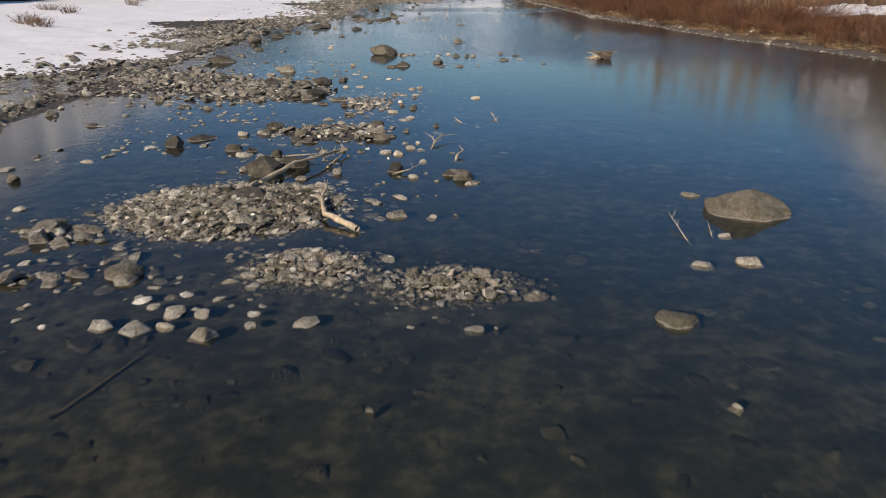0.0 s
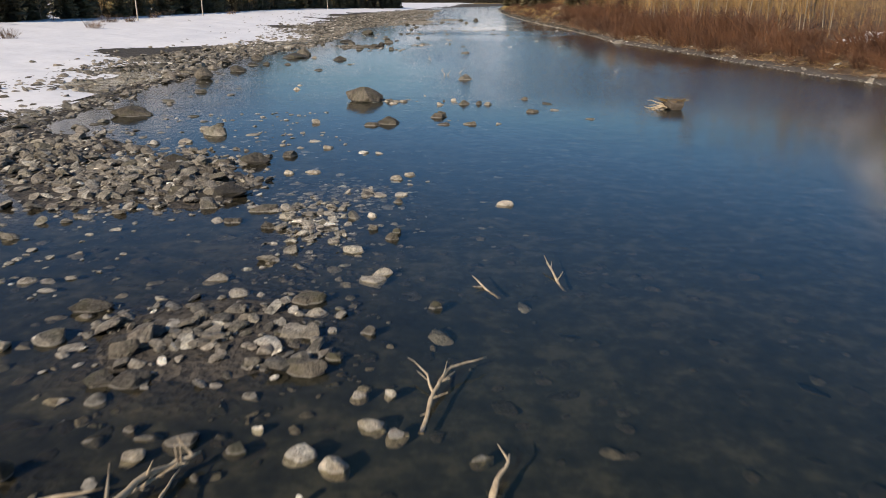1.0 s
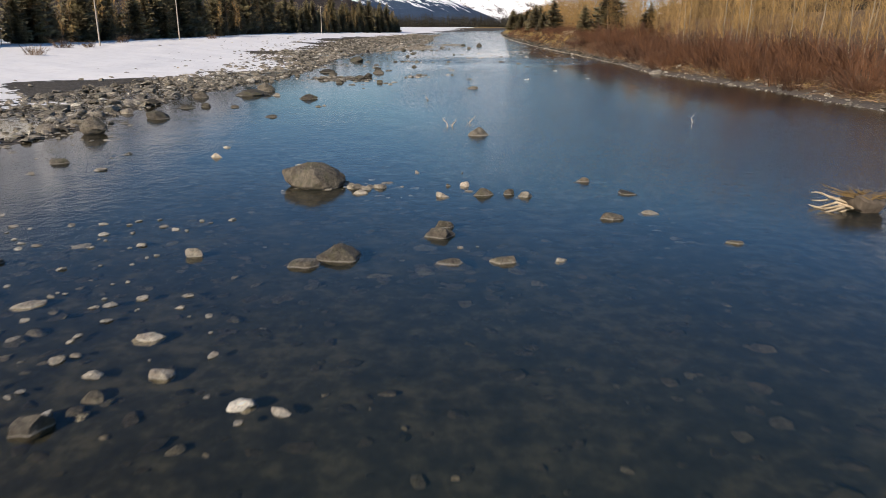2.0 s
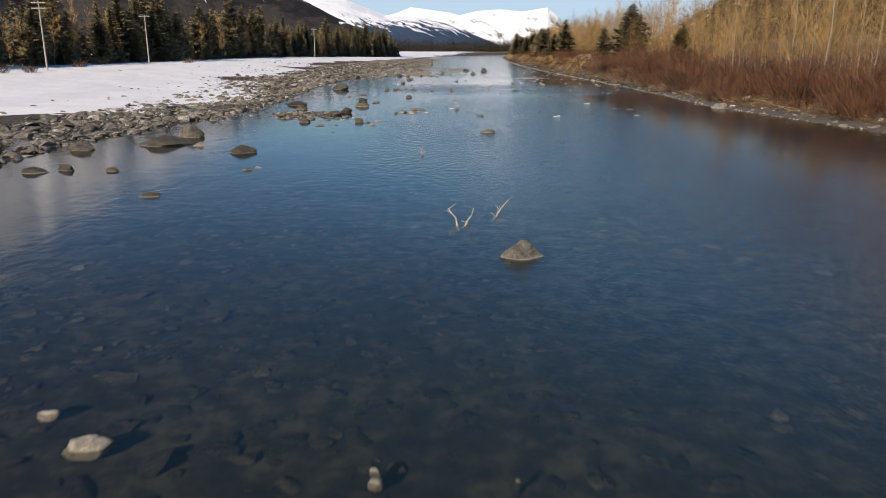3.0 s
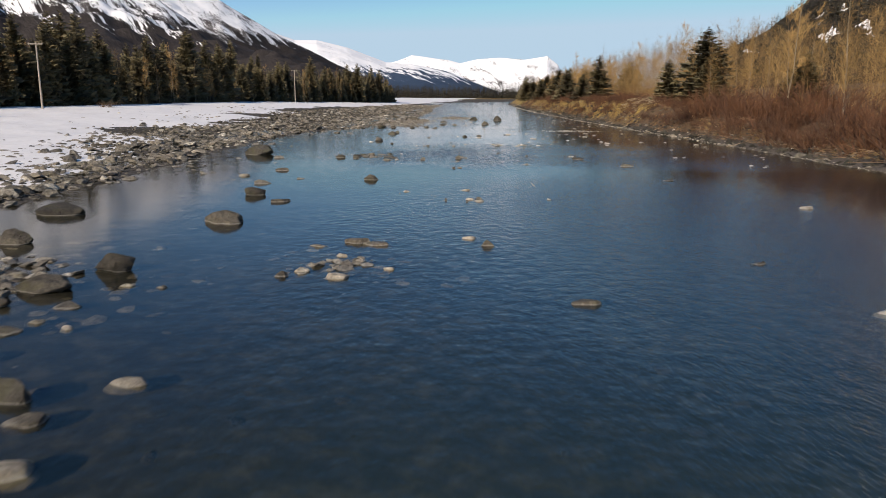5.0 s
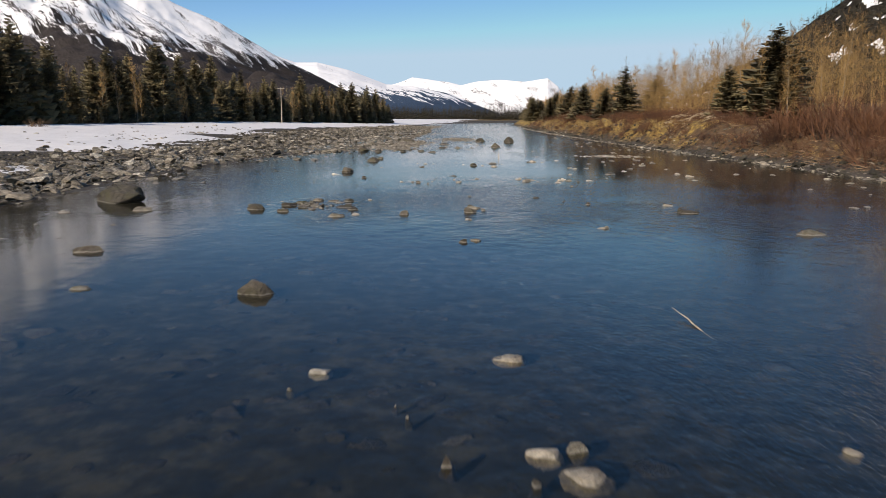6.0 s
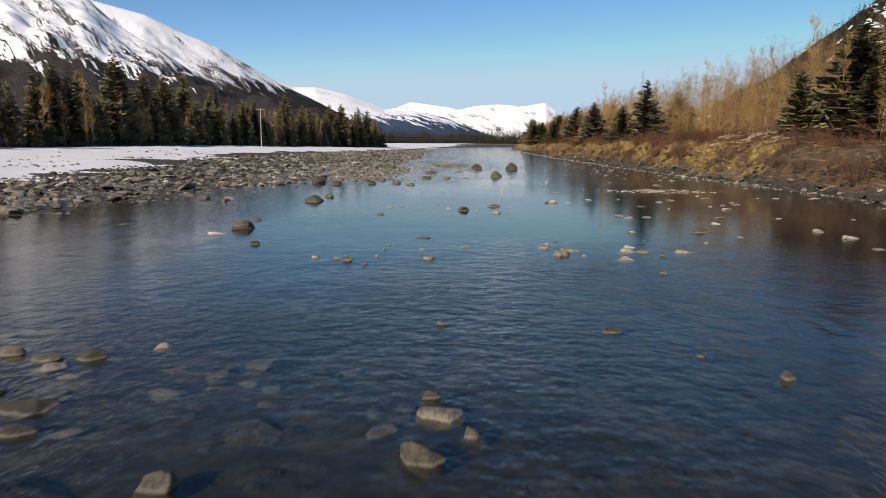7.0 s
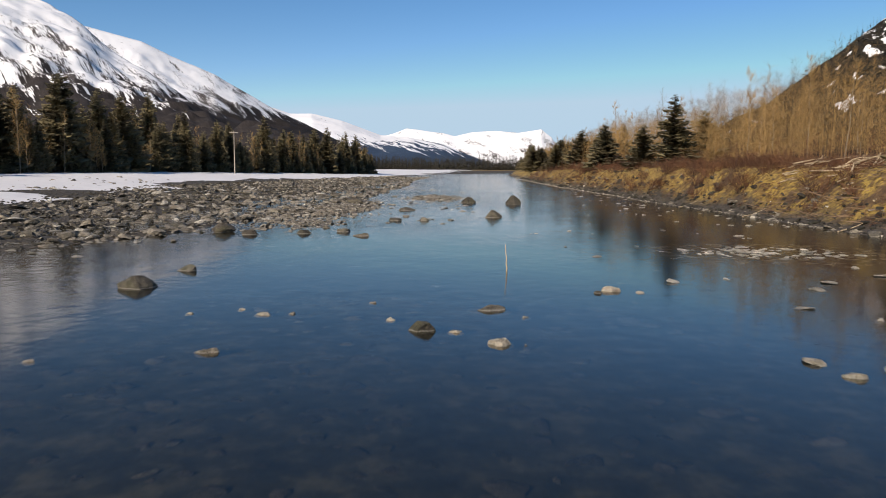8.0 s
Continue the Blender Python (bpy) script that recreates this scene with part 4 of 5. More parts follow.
# low stones breaking the water of the riffle upstream
n = 620
xs, ys = rng.uniform(-15, 5, n), 226 + 90 * rng.uniform(0, 1, n)
keep = (field(xs, ys * 0.5, 6.0, 64) > 0.12) & (xs > left_shore(ys) - 1)
xs, ys = xs[keep], ys[keep]
heap("riffle_stones", "low wet stones breaking the water of a riffle", xs, ys, np.clip(np.exp(rng.normal(-1.15, 0.5, len(xs))), 0.12, 1.1), 65, 0.5, 0.22, -np.minimum(height(xs, ys), 0) + 0.02, COBBLE)
# pale stones added in place of the foam and ice line along the eastern waterline
n = 2400
ys = 62 + 330 * rng.uniform(0, 1, n)
xs = right_shore(ys) + rng.normal(0.0, 0.22, n)
heap("waterline_pebbles", "small pale stones standing in for a thin foam and ice line", xs, ys, np.clip(np.exp(rng.normal(-1.85, 0.4, n)), 0.08, 0.4), 62, 0.4, 0.3, 0.02, SLAB, GRITS)
# stones on the bed
n = 9700
xs = rng.uniform(-12, 14, n)
ys = np.where(np.arange(n) < 3900, rng.uniform(56, 108, n), np.where(np.arange(n) < 6700, rng.uniform(136, 200, n), np.where(np.arange(n) < 8400, rng.uniform(5, 56, n), rng.uniform(3, 235, n))))
keep = field(xs, ys, 9.0, 38) + 0.6 * ease(xs, 4, -6) > rng.uniform(-0.8, 0.3, n)
xs, ys = xs[keep], ys[keep]
heap("bed_stones", "dark rounded stones lying on the river bed", xs, ys, np.clip(np.exp(rng.normal(-1.1, 0.4, len(xs))), 0.12, 0.8), 8, 0.5, 0.34, 0.0, SUNKEN, GRITS)
# flat pale slabs in the shallows below the eastern bank
n = 330
a, r = rng.uniform(0, 2 * np.pi, n), np.sqrt(rng.uniform(0, 1.2, n))
xs, ys = 15.5 + 4.5 * r * np.cos(a) + 0.5 * rng.normal(0, 1, n), 211.0 + 4.0 * r * np.sin(a)
heap("flat_slabs", "bleached flat slabs scattered in shallow water", xs, ys, np.clip(np.exp(rng.normal(-1.1, 0.4, n)), 0.15, 0.8), 21, 0.5, 0.16, 0.23, SLAB)
n = 95
ys = rng.uniform(160, 290, n)
xs = right_shore(ys) - np.abs(rng.normal(0, 5, n)) - 0.5
heap("shallow_slabs", "small pale stones breaking the water's surface", xs, ys, np.clip(np.exp(rng.normal(-1.0, 0.35, n)), 0.2, 0.8), 22, 0.5, 0.2, -height(xs, ys), PEBBLE)
n = 30
xs, ys = rng.uniform(6, 17, n), rng.uniform(184, 224, n)
heap("midstream_slabs", "pale flat stones lying awash in midstream", xs, ys, np.clip(np.exp(rng.normal(-1.0, 0.35, n)), 0.18, 0.7), 29, 0.5, 0.2, -height(xs, ys) + 0.02, PEBBLE)
# dark rocks lining the eastern bank
n = 2300
ys = rng.uniform(160, 440, n)
xs = right_shore(ys) + 0.4 + np.abs(rng.normal(0, 1.9, n))
heap("bank_rocks", "dark broken rocks lining the foot of the bank", xs, ys, np.exp(rng.normal(-1.15, 0.45, n)), 23, 0.35, 0.6, 0.0, DARKROCK)
# stones at the foot of the eastern bank
n = 1300
ys = rng.uniform(64, 469, n)
xs = right_shore(ys) + rng.normal(1.0, 1.6, n)
heap("bank_stones", "dark stones and mud lumps at the bank's foot", xs, ys, np.exp(rng.normal(-1.1, 0.5, n)), 9, 0.4)
# rocks showing through the snow
n = 620
ys = rng.uniform(28, 312, n)
xs = np.interp(ys, [0.8, 130.6, 301.8], [-28.4, -28.7, -46.1]) - np.abs(rng.normal(0, 9, n))
heap("snow_rocks", "dark stones showing through melting snow", xs, ys, np.exp(rng.normal(-0.7, 0.4, n)), 10, 0.3)


# ---- trees ----
class Soup:
    def __init__(self):
        self.v, self.f = [], []

    def tube(self, p, q, r0, r1, n=3):
        p, q = Vector(p), Vector(q)
        d = (q - p).normalized()
        a = d.orthogonal().normalized()
        b = d.cross(a)
        k = len(self.v)
        ring = [(math.cos(2 * math.pi * i / n), math.sin(2 * math.pi * i / n)) for i in range(n)]
        self.v += [p + (a * c + b * s) * r0 for c, s in ring]
        if r1 <= 0:
            self.v.append(q)
            self.f += [(k + i, k + (i + 1) % n, k + n) for i in range(n)]
        else:
            self.v += [q + (a * c + b * s) * r1 for c, s in ring]
            for i in range(n):
                j = (i + 1) % n
                self.f += [(k + i, k + j, k + n + j), (k + i, k + n + j, k + n + i)]

    def sweep(self, pts, radii, n=6):
        """One connected tapering tube along a line of places."""
        k = len(self.v)
        for i, (p, r) in enumerate(zip(pts, radii)):
            d = (pts[min(i + 1, len(pts) - 1)] - pts[max(i - 1, 0)]).normalized()
            a = (Vector((1, 0.3, 0.1)) - d * d.dot(Vector((1, 0.3, 0.1)))).normalized()
            b = d.cross(a)
            self.v += [p + (a * math.cos(2 * math.pi * j / n) + b * math.sin(2 * math.pi * j / n)) * r for j in range(n)]
        for i in range(len(pts) - 1):
            for j in range(n):
                q = (j + 1) % n
                self.f += [(k + i * n + j, k + i * n + q, k + i * n + n + q), (k + i * n + j, k + i * n + n + q, k + i * n + n + j)]
        for base in (k, k + (len(pts) - 1) * n):
            self.f += [(base, base + j, base + j + 1) for j in range(1, n - 1)]

    def tri(self, a, b, c):
        k = len(self.v)
        self.v += [Vector(a), Vector(b), Vector(c)]
        self.f.append((k, k + 1, k + 2))

    def mesh(self, name, mat, smooth=False):
        return mesh_of(name, [v[:] for v in self.v], self.f, mat, smooth)


def spruce(seed, tall, width):
    """A conifer: tapered trunk and whorls of drooping boughs with needle sprays."""
    rnd = random.Random(seed)
    ob = tagged(new("spruce_tree"), "dark green spruce with drooping boughs", "tree")
    t = Soup()
    t.tube((0, 0, -0.3), (0, 0, tall * 0.5), 0.02 * tall, 0.011 * tall, 7)
    t.tube((0, 0, tall * 0.5), (0, 0, tall * 0.99), 0.011 * tall, 0, 7)
    part("trunk", t.mesh("trunk", BARK, True), ob)
    c = Soup()
    z = tall * 0.07
    while z < tall * 0.985:
        f = z / tall
        reach = width * (1 - f) ** 0.75 * min(1, 0.55 + f * 3) + 0.12
        for k in range(8 if f < 0.8 else 6):
            a = rnd.uniform(0, 2 * math.pi)
            r = reach * rnd.uniform(0.55, 1.12)
            d = Vector((math.cos(a), math.sin(a), 0))
            side = Vector((-d.y, d.x, 0))
            droop = -0.28 + 0.5 * f + rnd.uniform(-0.12, 0.12)
            base = Vector((0, 0, z + rnd.uniform(-0.1, 0.1)))
            for s in range(3):
                u0, u1 = s / 3, (s + 1.25) / 3
                p0 = base + d * r * u0 + Vector((0, 0, droop * r * u0 * (1.3 - 0.5 * u0)))
                p1 = base + d * r * u1 + Vector((0, 0, droop * r * u1 * (1.3 - 0.5 * u1)))
                w = r * (0.42 - 0.26 * u0) * rnd.uniform(0.7, 1.3)
                sag = Vector((0, 0, -w * rnd.uniform(0.2, 0.7)))
                c.tri(p0, p1, p0 + side * w + d * w * 0.7 + sag)
                c.tri(p0, p1, p0 - side * w + d * w * 0.7 + sag)
                c.tri(p0, p1, p0.lerp(p1, 0.6) - Vector((0, 0, w * rnd.uniform(0.6, 1.2))))
        z += tall * 0.022 * rnd.uniform(0.8, 1.2) + 0.02
    part("crown", c.mesh("crown", NEEDLE), ob, "dense dark green needle boughs")
    return ob


def poplar(seed, tall, fine=TWIG):
    """A leafless slender tree with rising limbs and a haze of golden twigs."""
    rnd = random.Random(seed)
    ob = tagged(new("poplar_tree"), "leafless slender poplar with pale bark and golden twigs", "tree")
    t, b, w = Soup(), Soup(), Soup()
    p, lean = Vector((0, 0, -0.3)), Vector((rnd.uniform(-0.05, 0.05), rnd.uniform(-0.05, 0.05), 1))
    line = []
    for i in range(8):
        q = p + lean * tall / 7.7 + Vector((rnd.uniform(-0.1, 0.1), rnd.uniform(-0.1, 0.1), 0))
        line.append((p.copy(), q.copy()))
        p = q
    t.sweep([line[0][0]] + [q for _, q in line], [0.0065 * tall * (1 - i / 8.3) for i in range(9)], 6)
    part("trunk", t.mesh("trunk", POPLAR, True), ob)
    for k in range(36):
        f = rnd.uniform(0.14, 0.97)
        i = min(7, int(f * 8))
        s = line[i][0].lerp(line[i][1], f * 8 - i)
        a = rnd.uniform(0, 2 * math.pi)
        long = tall * (0.045 + 0.17 * (1 - f) ** 0.7) * rnd.uniform(0.6, 1.15)
        d = Vector((math.cos(a) * 0.5, math.sin(a) * 0.5, rnd.uniform(0.7, 1.1))).normalized()
        e = s + d * long
        b.tube(s, e, 0.0022 * tall * (1.1 - f), 0.004, 3)
        for m in range(6):
            u = rnd.uniform(0.1, 1.0)
            g = s.lerp(e, u)
            h = (d + Vector((rnd.uniform(-0.8, 0.8), rnd.uniform(-0.8, 0.8), rnd.uniform(-0.1, 0.8)))).normalized()
            j = g + h * long * rnd.uniform(0.2, 0.5)
            w.tube(g, j, 0.007, 0, 3)
            for _ in range(3):
                x = g.lerp(j, rnd.uniform(0.2, 1))
                y = x + (h + Vector((rnd.uniform(-0.7, 0.7), rnd.uniform(-0.7, 0.7), rnd.uniform(-0.1, 0.8)))).normalized() * rnd.uniform(0.3, 0.7)
                o = (y - x).orthogonal().normalized() * 0.008
                w.tri(x - o, x + o, y)
    part("branch_crown", b.mesh("branch_crown", fine), ob)
    part("twig_crown", w.mesh("twig_crown", fine), ob, "fine golden budding twigs")
    return ob


def thicket(seed, tall, wide, stems, mat, name, label, category="shrub"):
    rnd = random.Random(seed)
    s = Soup()
    for k in range(stems):
        a, r = rnd.uniform(0, 2 * math.pi), wide * 0.35 * math.sqrt(rnd.random())
        p = Vector((math.cos(a) * r, math.sin(a) * r, -0.15))
        out = Vector((math.cos(a), math.sin(a), 0)) * rnd.uniform(0.0, 1.1) + Vector((rnd.uniform(-0.7, 0.7), rnd.uniform(-0.7, 0.7), 0))
        q = p + (out * wide * 0.5 + Vector((0, 0, tall))) * rnd.uniform(0.45, 1.0)
        m = p.lerp(q, 0.5) + Vector((rnd.uniform(-0.1, 0.1), rnd.uniform(-0.1, 0.1), 0)) * tall
        s.tube(p, m, 0.022, 0.014, 3)
        s.tube(m, q, 0.014, 0, 3)
        for _ in range(6):
            x = m.lerp(q, rnd.uniform(-0.4, 0.9))
            y = x + (q - p).normalized() * tall * 0.25 + Vector((rnd.uniform(-1, 1), rnd.uniform(-1, 1), rnd.uniform(-0.3, 0.5))) * tall * 0.2
            o = (y - x).orthogonal().normalized() * 0.013
            s.tri(x - o, x + o, y)
            s.tri(x - o.cross((y - x).normalized()), x + o.cross((y - x).normalized()), y)
    ob = new(name, s.mesh(name, mat))
    return tagged(ob, label, category)


def spread(first, spots, group):
    """Copies of the first things, one at each spot of x, y and scale; the first ones take the first spots."""
    for ob in first:
        tagged(ob, group=group)
    used = 0
    rnd = random.Random(len(spots))
    made = []
    for k, (x, y, s) in enumerate(spots):
        girth = s * rnd.uniform(0.9, 1.15) * (1.65 if x > 0 and group.startswith("spruce") else 1)
        m = pose(x, y, float(height(x, y)) - 0.05, rnd.uniform(-2.5, 2.5), rnd.uniform(-2.5, 2.5), rnd.uniform(0, 360)) @ Matrix.Diagonal((girth, girth, s, 1))
        if k < len(first):
            first[k].matrix_basis = m
        else:
            made.append((first[k % len(first)], m))
    for ob, m in made:
        c = copy_thing(ob, Matrix.Identity(4))
        c.matrix_basis = m


SPRUCES = [spruce(300 + i, 10.0, (2.6, 3.1, 2.2, 2.8)[i]) for i in range(4)]
POPLARS = [poplar(400 + i, 10.0) for i in range(5)]
WILLOWS = [thicket(500 + i, 2.0, 3.2, 46, BRUSH, "willow_shrub", "leafless red-brown willow thicket on the bank") for i in range(5)]
TUFTS = [thicket(600 + i, 1.7, 2.6, 60, SCRUB, "dry_shrub", "bare pale brown shrub standing in snow") for i in range(2)]


def wood_edge(y):
    return np.interp(y, [42.6, 198.8, 237.1, 374.9, 426, 468.6, 518.3, 681.6], [-98.7, -84, -79.8, -70.4, -56.7, -42, -30.5, -42])


rng = np.random.default_rng(12)
spots = [(33.2, 228.0, 0.68), (39.4, 228.7, 1.12), (33.0, 280.4, 1.04), (31.1, 288.6, 0.66), (38.3, 225.2, 0.66), (31.5, 316.4, 0.86), (35.2, 336.3, 0.96), (37.8, 373.4, 1.07), (33.1, 384.8, 0.80), (42.0, 202.3, 0.75), (39.9, 416.1, 1.07), (34.6, 448.9, 0.96), (38.3, 484.5, 1.18), (46.2, 306.4, 0.96), (42.0, 346.3, 0.96)]
for k in range(80):
    y = 400 + 290 * rng.uniform()
    spots.append((float(right_shore(np.float64(y))) + 7 + abs(rng.normal(0, 13)), y, float(np.clip(rng.normal(0.75, 0.25), 0.4, 1.3))))
for k in range(260):
    y = 85 + 452 * rng.uniform() ** 0.8
    back = abs(rng.normal(0, 9))
    spots.append((float(wood_edge(y)) - back, y, float(np.clip(rng.normal(1.35, 0.42), 0.6, 2.3)) * (0.8 if back < 2 else 1) * (0.85 if y > 412 else 1)))
spread(SPRUCES, spots, "spruces of the valley")
spots = []
for k in range(130):
    y = 114 + 412 * rng.uniform() ** 1.1
    spots.append((float(right_shore(np.float64(y))) + 12 + abs(rng.normal(0, 10)), y, float(np.clip(rng.normal(1.0, 0.17), 0.6, 1.35) * np.interp(y, [150, 225], [1.35, 1.0]))))
for k in range(190):
    y = 100 + 440 * rng.uniform()
    spots.append((float(wood_edge(y)) - rng.uniform(-1, 9), y, float(np.clip(rng.normal(1.1, 0.2), 0.5, 1.5))))
spread(POPLARS, spots, "leafless poplars")
spots = []
for k in range(300):
    y = 60 + 270 * rng.uniform() ** 1.25
    d = (1.9 if y > 206 else 2.3) + abs(rng.normal(0, 5.0)) + (1.5 * rng.uniform() if y > 206 else 0)
    d = min(d, 7.5 + 2 * rng.uniform()) if y < 105 else d
    spots.append((float(right_shore(np.float64(y))) + d, y, float(np.clip(rng.normal(1.0 if y > 105 else 0.75, 0.22), 0.5, 1.6)) * (0.66 if y > 206 else 0.9 + 0.07 * min(d, 10))))
spread(WILLOWS, spots, "willow thickets on the bank")
spots = [(-51.7, 97.9, 1.00), (-55.7, 104.8, 0.80), (-55.3, 101.3, 1.20), (-61.0, 125.1, 1.10), (-67.3, 130.6, 1.00), (-63.0, 156.2, 1.20), (-71.4, 181.8, 1.30), (-69.3, 187.4, 1.00), (-73.5, 213.0, 1.20), (-75.6, 227.2, 1.20), (-65.1, 252.8, 1.00)]
spread(TUFTS, spots, "dry shrubs in the snow")

# the woods behind, tree after tree, too far to tell apart
def stand(name, label, spots, mat, bare, boughs=60, slant=0.07):
    s = Soup()
    rnd = random.Random(91)
    for x, y, tall, *foot in spots:
        z = foot[0] if foot else float(height(x, y)) - 0.3
        lean = tall * slant if bare else 0
        s.tube((x, y, z), (x + rnd.uniform(-lean, lean), y + rnd.uniform(-lean, lean), z + tall), (0.0019 if bare else 0.012) * tall, 0, 3)
        for k in range(boughs):
            f = rnd.uniform(0.12, 1) if bare else rnd.uniform(0.06, 0.97)
            a = rnd.uniform(0, 2 * math.pi)
            d = Vector((math.cos(a), math.sin(a), 0))
            p = Vector((x, y, z + f * tall))
            if bare:
                p = p + d * tall * 0.13 * rnd.random() * (1.15 - f)
                q = p + d * tall * rnd.uniform(0.01, 0.10) + Vector((rnd.uniform(-0.35, 0.35), rnd.uniform(-0.35, 0.35), tall * rnd.uniform(-0.01, 0.09)))
                o = Vector((-d.y, d.x, rnd.uniform(-1, 1))) * 0.012
                s.tri(p - o, p + o, q)
            else:
                r = tall * (0.2 if boughs > 20 else 0.26) * (1 - f) ** 0.8 * rnd.uniform(0.6, 1.15) + 0.15
                o = Vector((-d.y, d.x, 0)) * r * 0.42
                s.tri(p, p + d * r + o - Vector((0, 0, r * rnd.uniform(0.2, 0.5))), p + d * r - o - Vector((0, 0, r * rnd.uniform(0.2, 0.6))))
    return tagged(new(name, s.mesh(name, mat)), label, "woods", kind="stuff")


spots = []
for k in range(2300):
    y = 165 + 405 * rng.uniform()
    d = 11 + abs(rng.normal(0, 18))
    if rng.uniform() > np.interp(y, [165, 290], [0.35, 1.0]):
        continue
    spots.append((float(right_shore(np.float64(y))) + d, y, rng.uniform(6, 9.5) + min(d - 11, 13) * 0.38 * rng.uniform(0.4, 1.2)))
for k in range(270):
    y = 95 + 95 * rng.uniform()
    spots.append((float(right_shore(np.float64(y))) + rng.uniform(15, 48), y, rng.uniform(8, 15)))
stand("poplar_grove", "dense golden haze of leafless young poplars", spots, TWIG, True, 190)
spots = []
for k in range(520):
    y = 57 + 596 * rng.uniform()
    spots.append((float(wood_edge(y)) - 8 - rng.uniform(0, 45), y, rng.uniform(9, 17)))
stand("spruce_stand", "dark spruce woods standing close together", spots, NEEDLE, False)
hv = np.empty(len(HILLSIDE.data.vertices) * 3, np.float32)
HILLSIDE.data.vertices.foreach_get("co", hv)
hv = hv.reshape(-1, 3)
bald = np.empty(len(hv), np.float32)
HILLSIDE.data.attributes["clearing"].data.foreach_get("value", bald)
hv = hv[(hv[:, 2] > 25) & (hv[:, 0] > 60) & (bald < 0.3)]
spots = [(float(x) + rng.uniform(-5, 5), float(y) + rng.uniform(-5, 5), rng.uniform(12, 24), float(z) - 2.5) for x, y, z in hv[rng.integers(0, len(hv), 10000)]]
stand("hillside_woods", "dark conifers covering the steep hillside", spots, FARWOOD, False, 9)
spots = []
for k in range(330):
    y = 57 + 497 * rng.uniform()
    spots.append((float(wood_edge(y)) + rng.uniform(-4, 2), y, rng.uniform(1.2, 3.6)))
stand("wood_edge_brush", "bare brown brush along the edge of the wood", spots, BRUSH, True, 60)

spots = []
for k in range(3000):
    y = 85 + 327 * rng.uniform()
    d = 1.6 + 9 * rng.uniform() ** 1.2
    spots.append((float(right_shore(np.float64(y))) + d, y, rng.uniform(0.5, 2.0)))
stand("bank_brush", "tangled low brown brush on the river bank", spots, BRUSH, True, 45, 0.8)

spots = []
for k in range(1050):
    y = 78 + 341 * rng.uniform()
    d = 7 + 16 * rng.uniform()
    spots.append((float(right_shore(np.float64(y))) + d, y, rng.uniform(2.2, 5.4) * (0.62 if y > 213 else 1)))
stand("tall_brush", "tall bare red-brown brush behind the bank", spots, BRUSH, True, 85, 0.4)

spots = []
for k in range(1900):
    y = 64 + 305 * rng.uniform()
    spots.append((float(right_shore(np.float64(y))) + (1.8 + 6 * rng.uniform() if y > 202 else 2.0 + 2.5 * rng.uniform()), y, rng.uniform(0.25, 0.7)))
stand("bank_grass", "tufts of golden dead grass on the mossy bank", spots, STRAW, True, 36)

# dead stems lying tangled at the foot of the thicket
s = Soup()
rnd = random.Random(77)
for k in range(1500):
    y = 60 + 180 * rnd.random()
    x = float(right_shore(np.float64(y))) + 1.4 + 6 * rnd.random() ** 1.6
    z = float(height(x, y)) + rnd.uniform(0.04, 0.5)
    a, long = rnd.uniform(0, math.pi), rnd.uniform(0.6, 2.2)
    tip = Vector((math.cos(a) * long, math.sin(a) * long, rnd.uniform(-0.12, 0.35) * long))
    s.tube((x, y, z), Vector((x, y, z)) + tip, 0.022, 0.006, 3)
tagged(new("fallen_stems", s.mesh("fallen_stems", SCRUB)), "tangle of dead pale stems under the willows", "dead stems", kind="stuff")

# far woods across the valley
spots = []
for k in range(4200):
    x = rng.uniform(-270, 345)
    y = 905 + rng.uniform(0, 185) - 0.25 * x
    spots.append((x, y, rng.uniform(7, 19), 1.0))
stand("far_woods", "dark line of distant conifer woods", spots, FARWOOD, False, 24)


# ---- utility poles ----
def utility_pole(x, y, tall, arms):
    ob = tagged(new("utility_pole"), "weathered wooden utility pole with crossarms", "utility pole", "poles along the wood")
    ob.location = (x, y, float(height(x, y)))
    s = Soup()
    s.tube((0, 0, -0.5), (0, 0, tall), 0.17, 0.11, 12)
    part("shaft", s.mesh("shaft", POLE, True), ob)
    for k in range(arms):
        z = tall - 0.35 - k * 0.9
        b = bmesh.new()
        bmesh.ops.create_cube(b, size=1.0, matrix=Matrix.Translation((0, -0.17, z)) @ Matrix.Diagonal((2.4, 0.12, 0.14, 1)))
        me = bpy.data.meshes.new("crossarm")
        b.to_mesh(me), b.free()
        me.materials.append(POLE)
        arm = part("crossarm", me, ob)
        for dx in (-1.1, -0.5, 0.5, 1.1):
            i = Soup()
            i.tube((dx, -0.17, z + 0.07), (dx, -0.17, z + 0.26), 0.05, 0.035, 8)
            part("insulator", i.mesh("insulator", PORCELAIN, True), arm, "glazed brown insulator")
    return ob


for x, y, tall, arms in ((-71.0, 196.2, 11.9, 2), (-68.6, 236.3, 11.0, 1), (-56.9, 388.8, 12.0, 1), (-43.5, 489.9, 10.0, 1)):
    utility_pole(x, y, tall, arms)


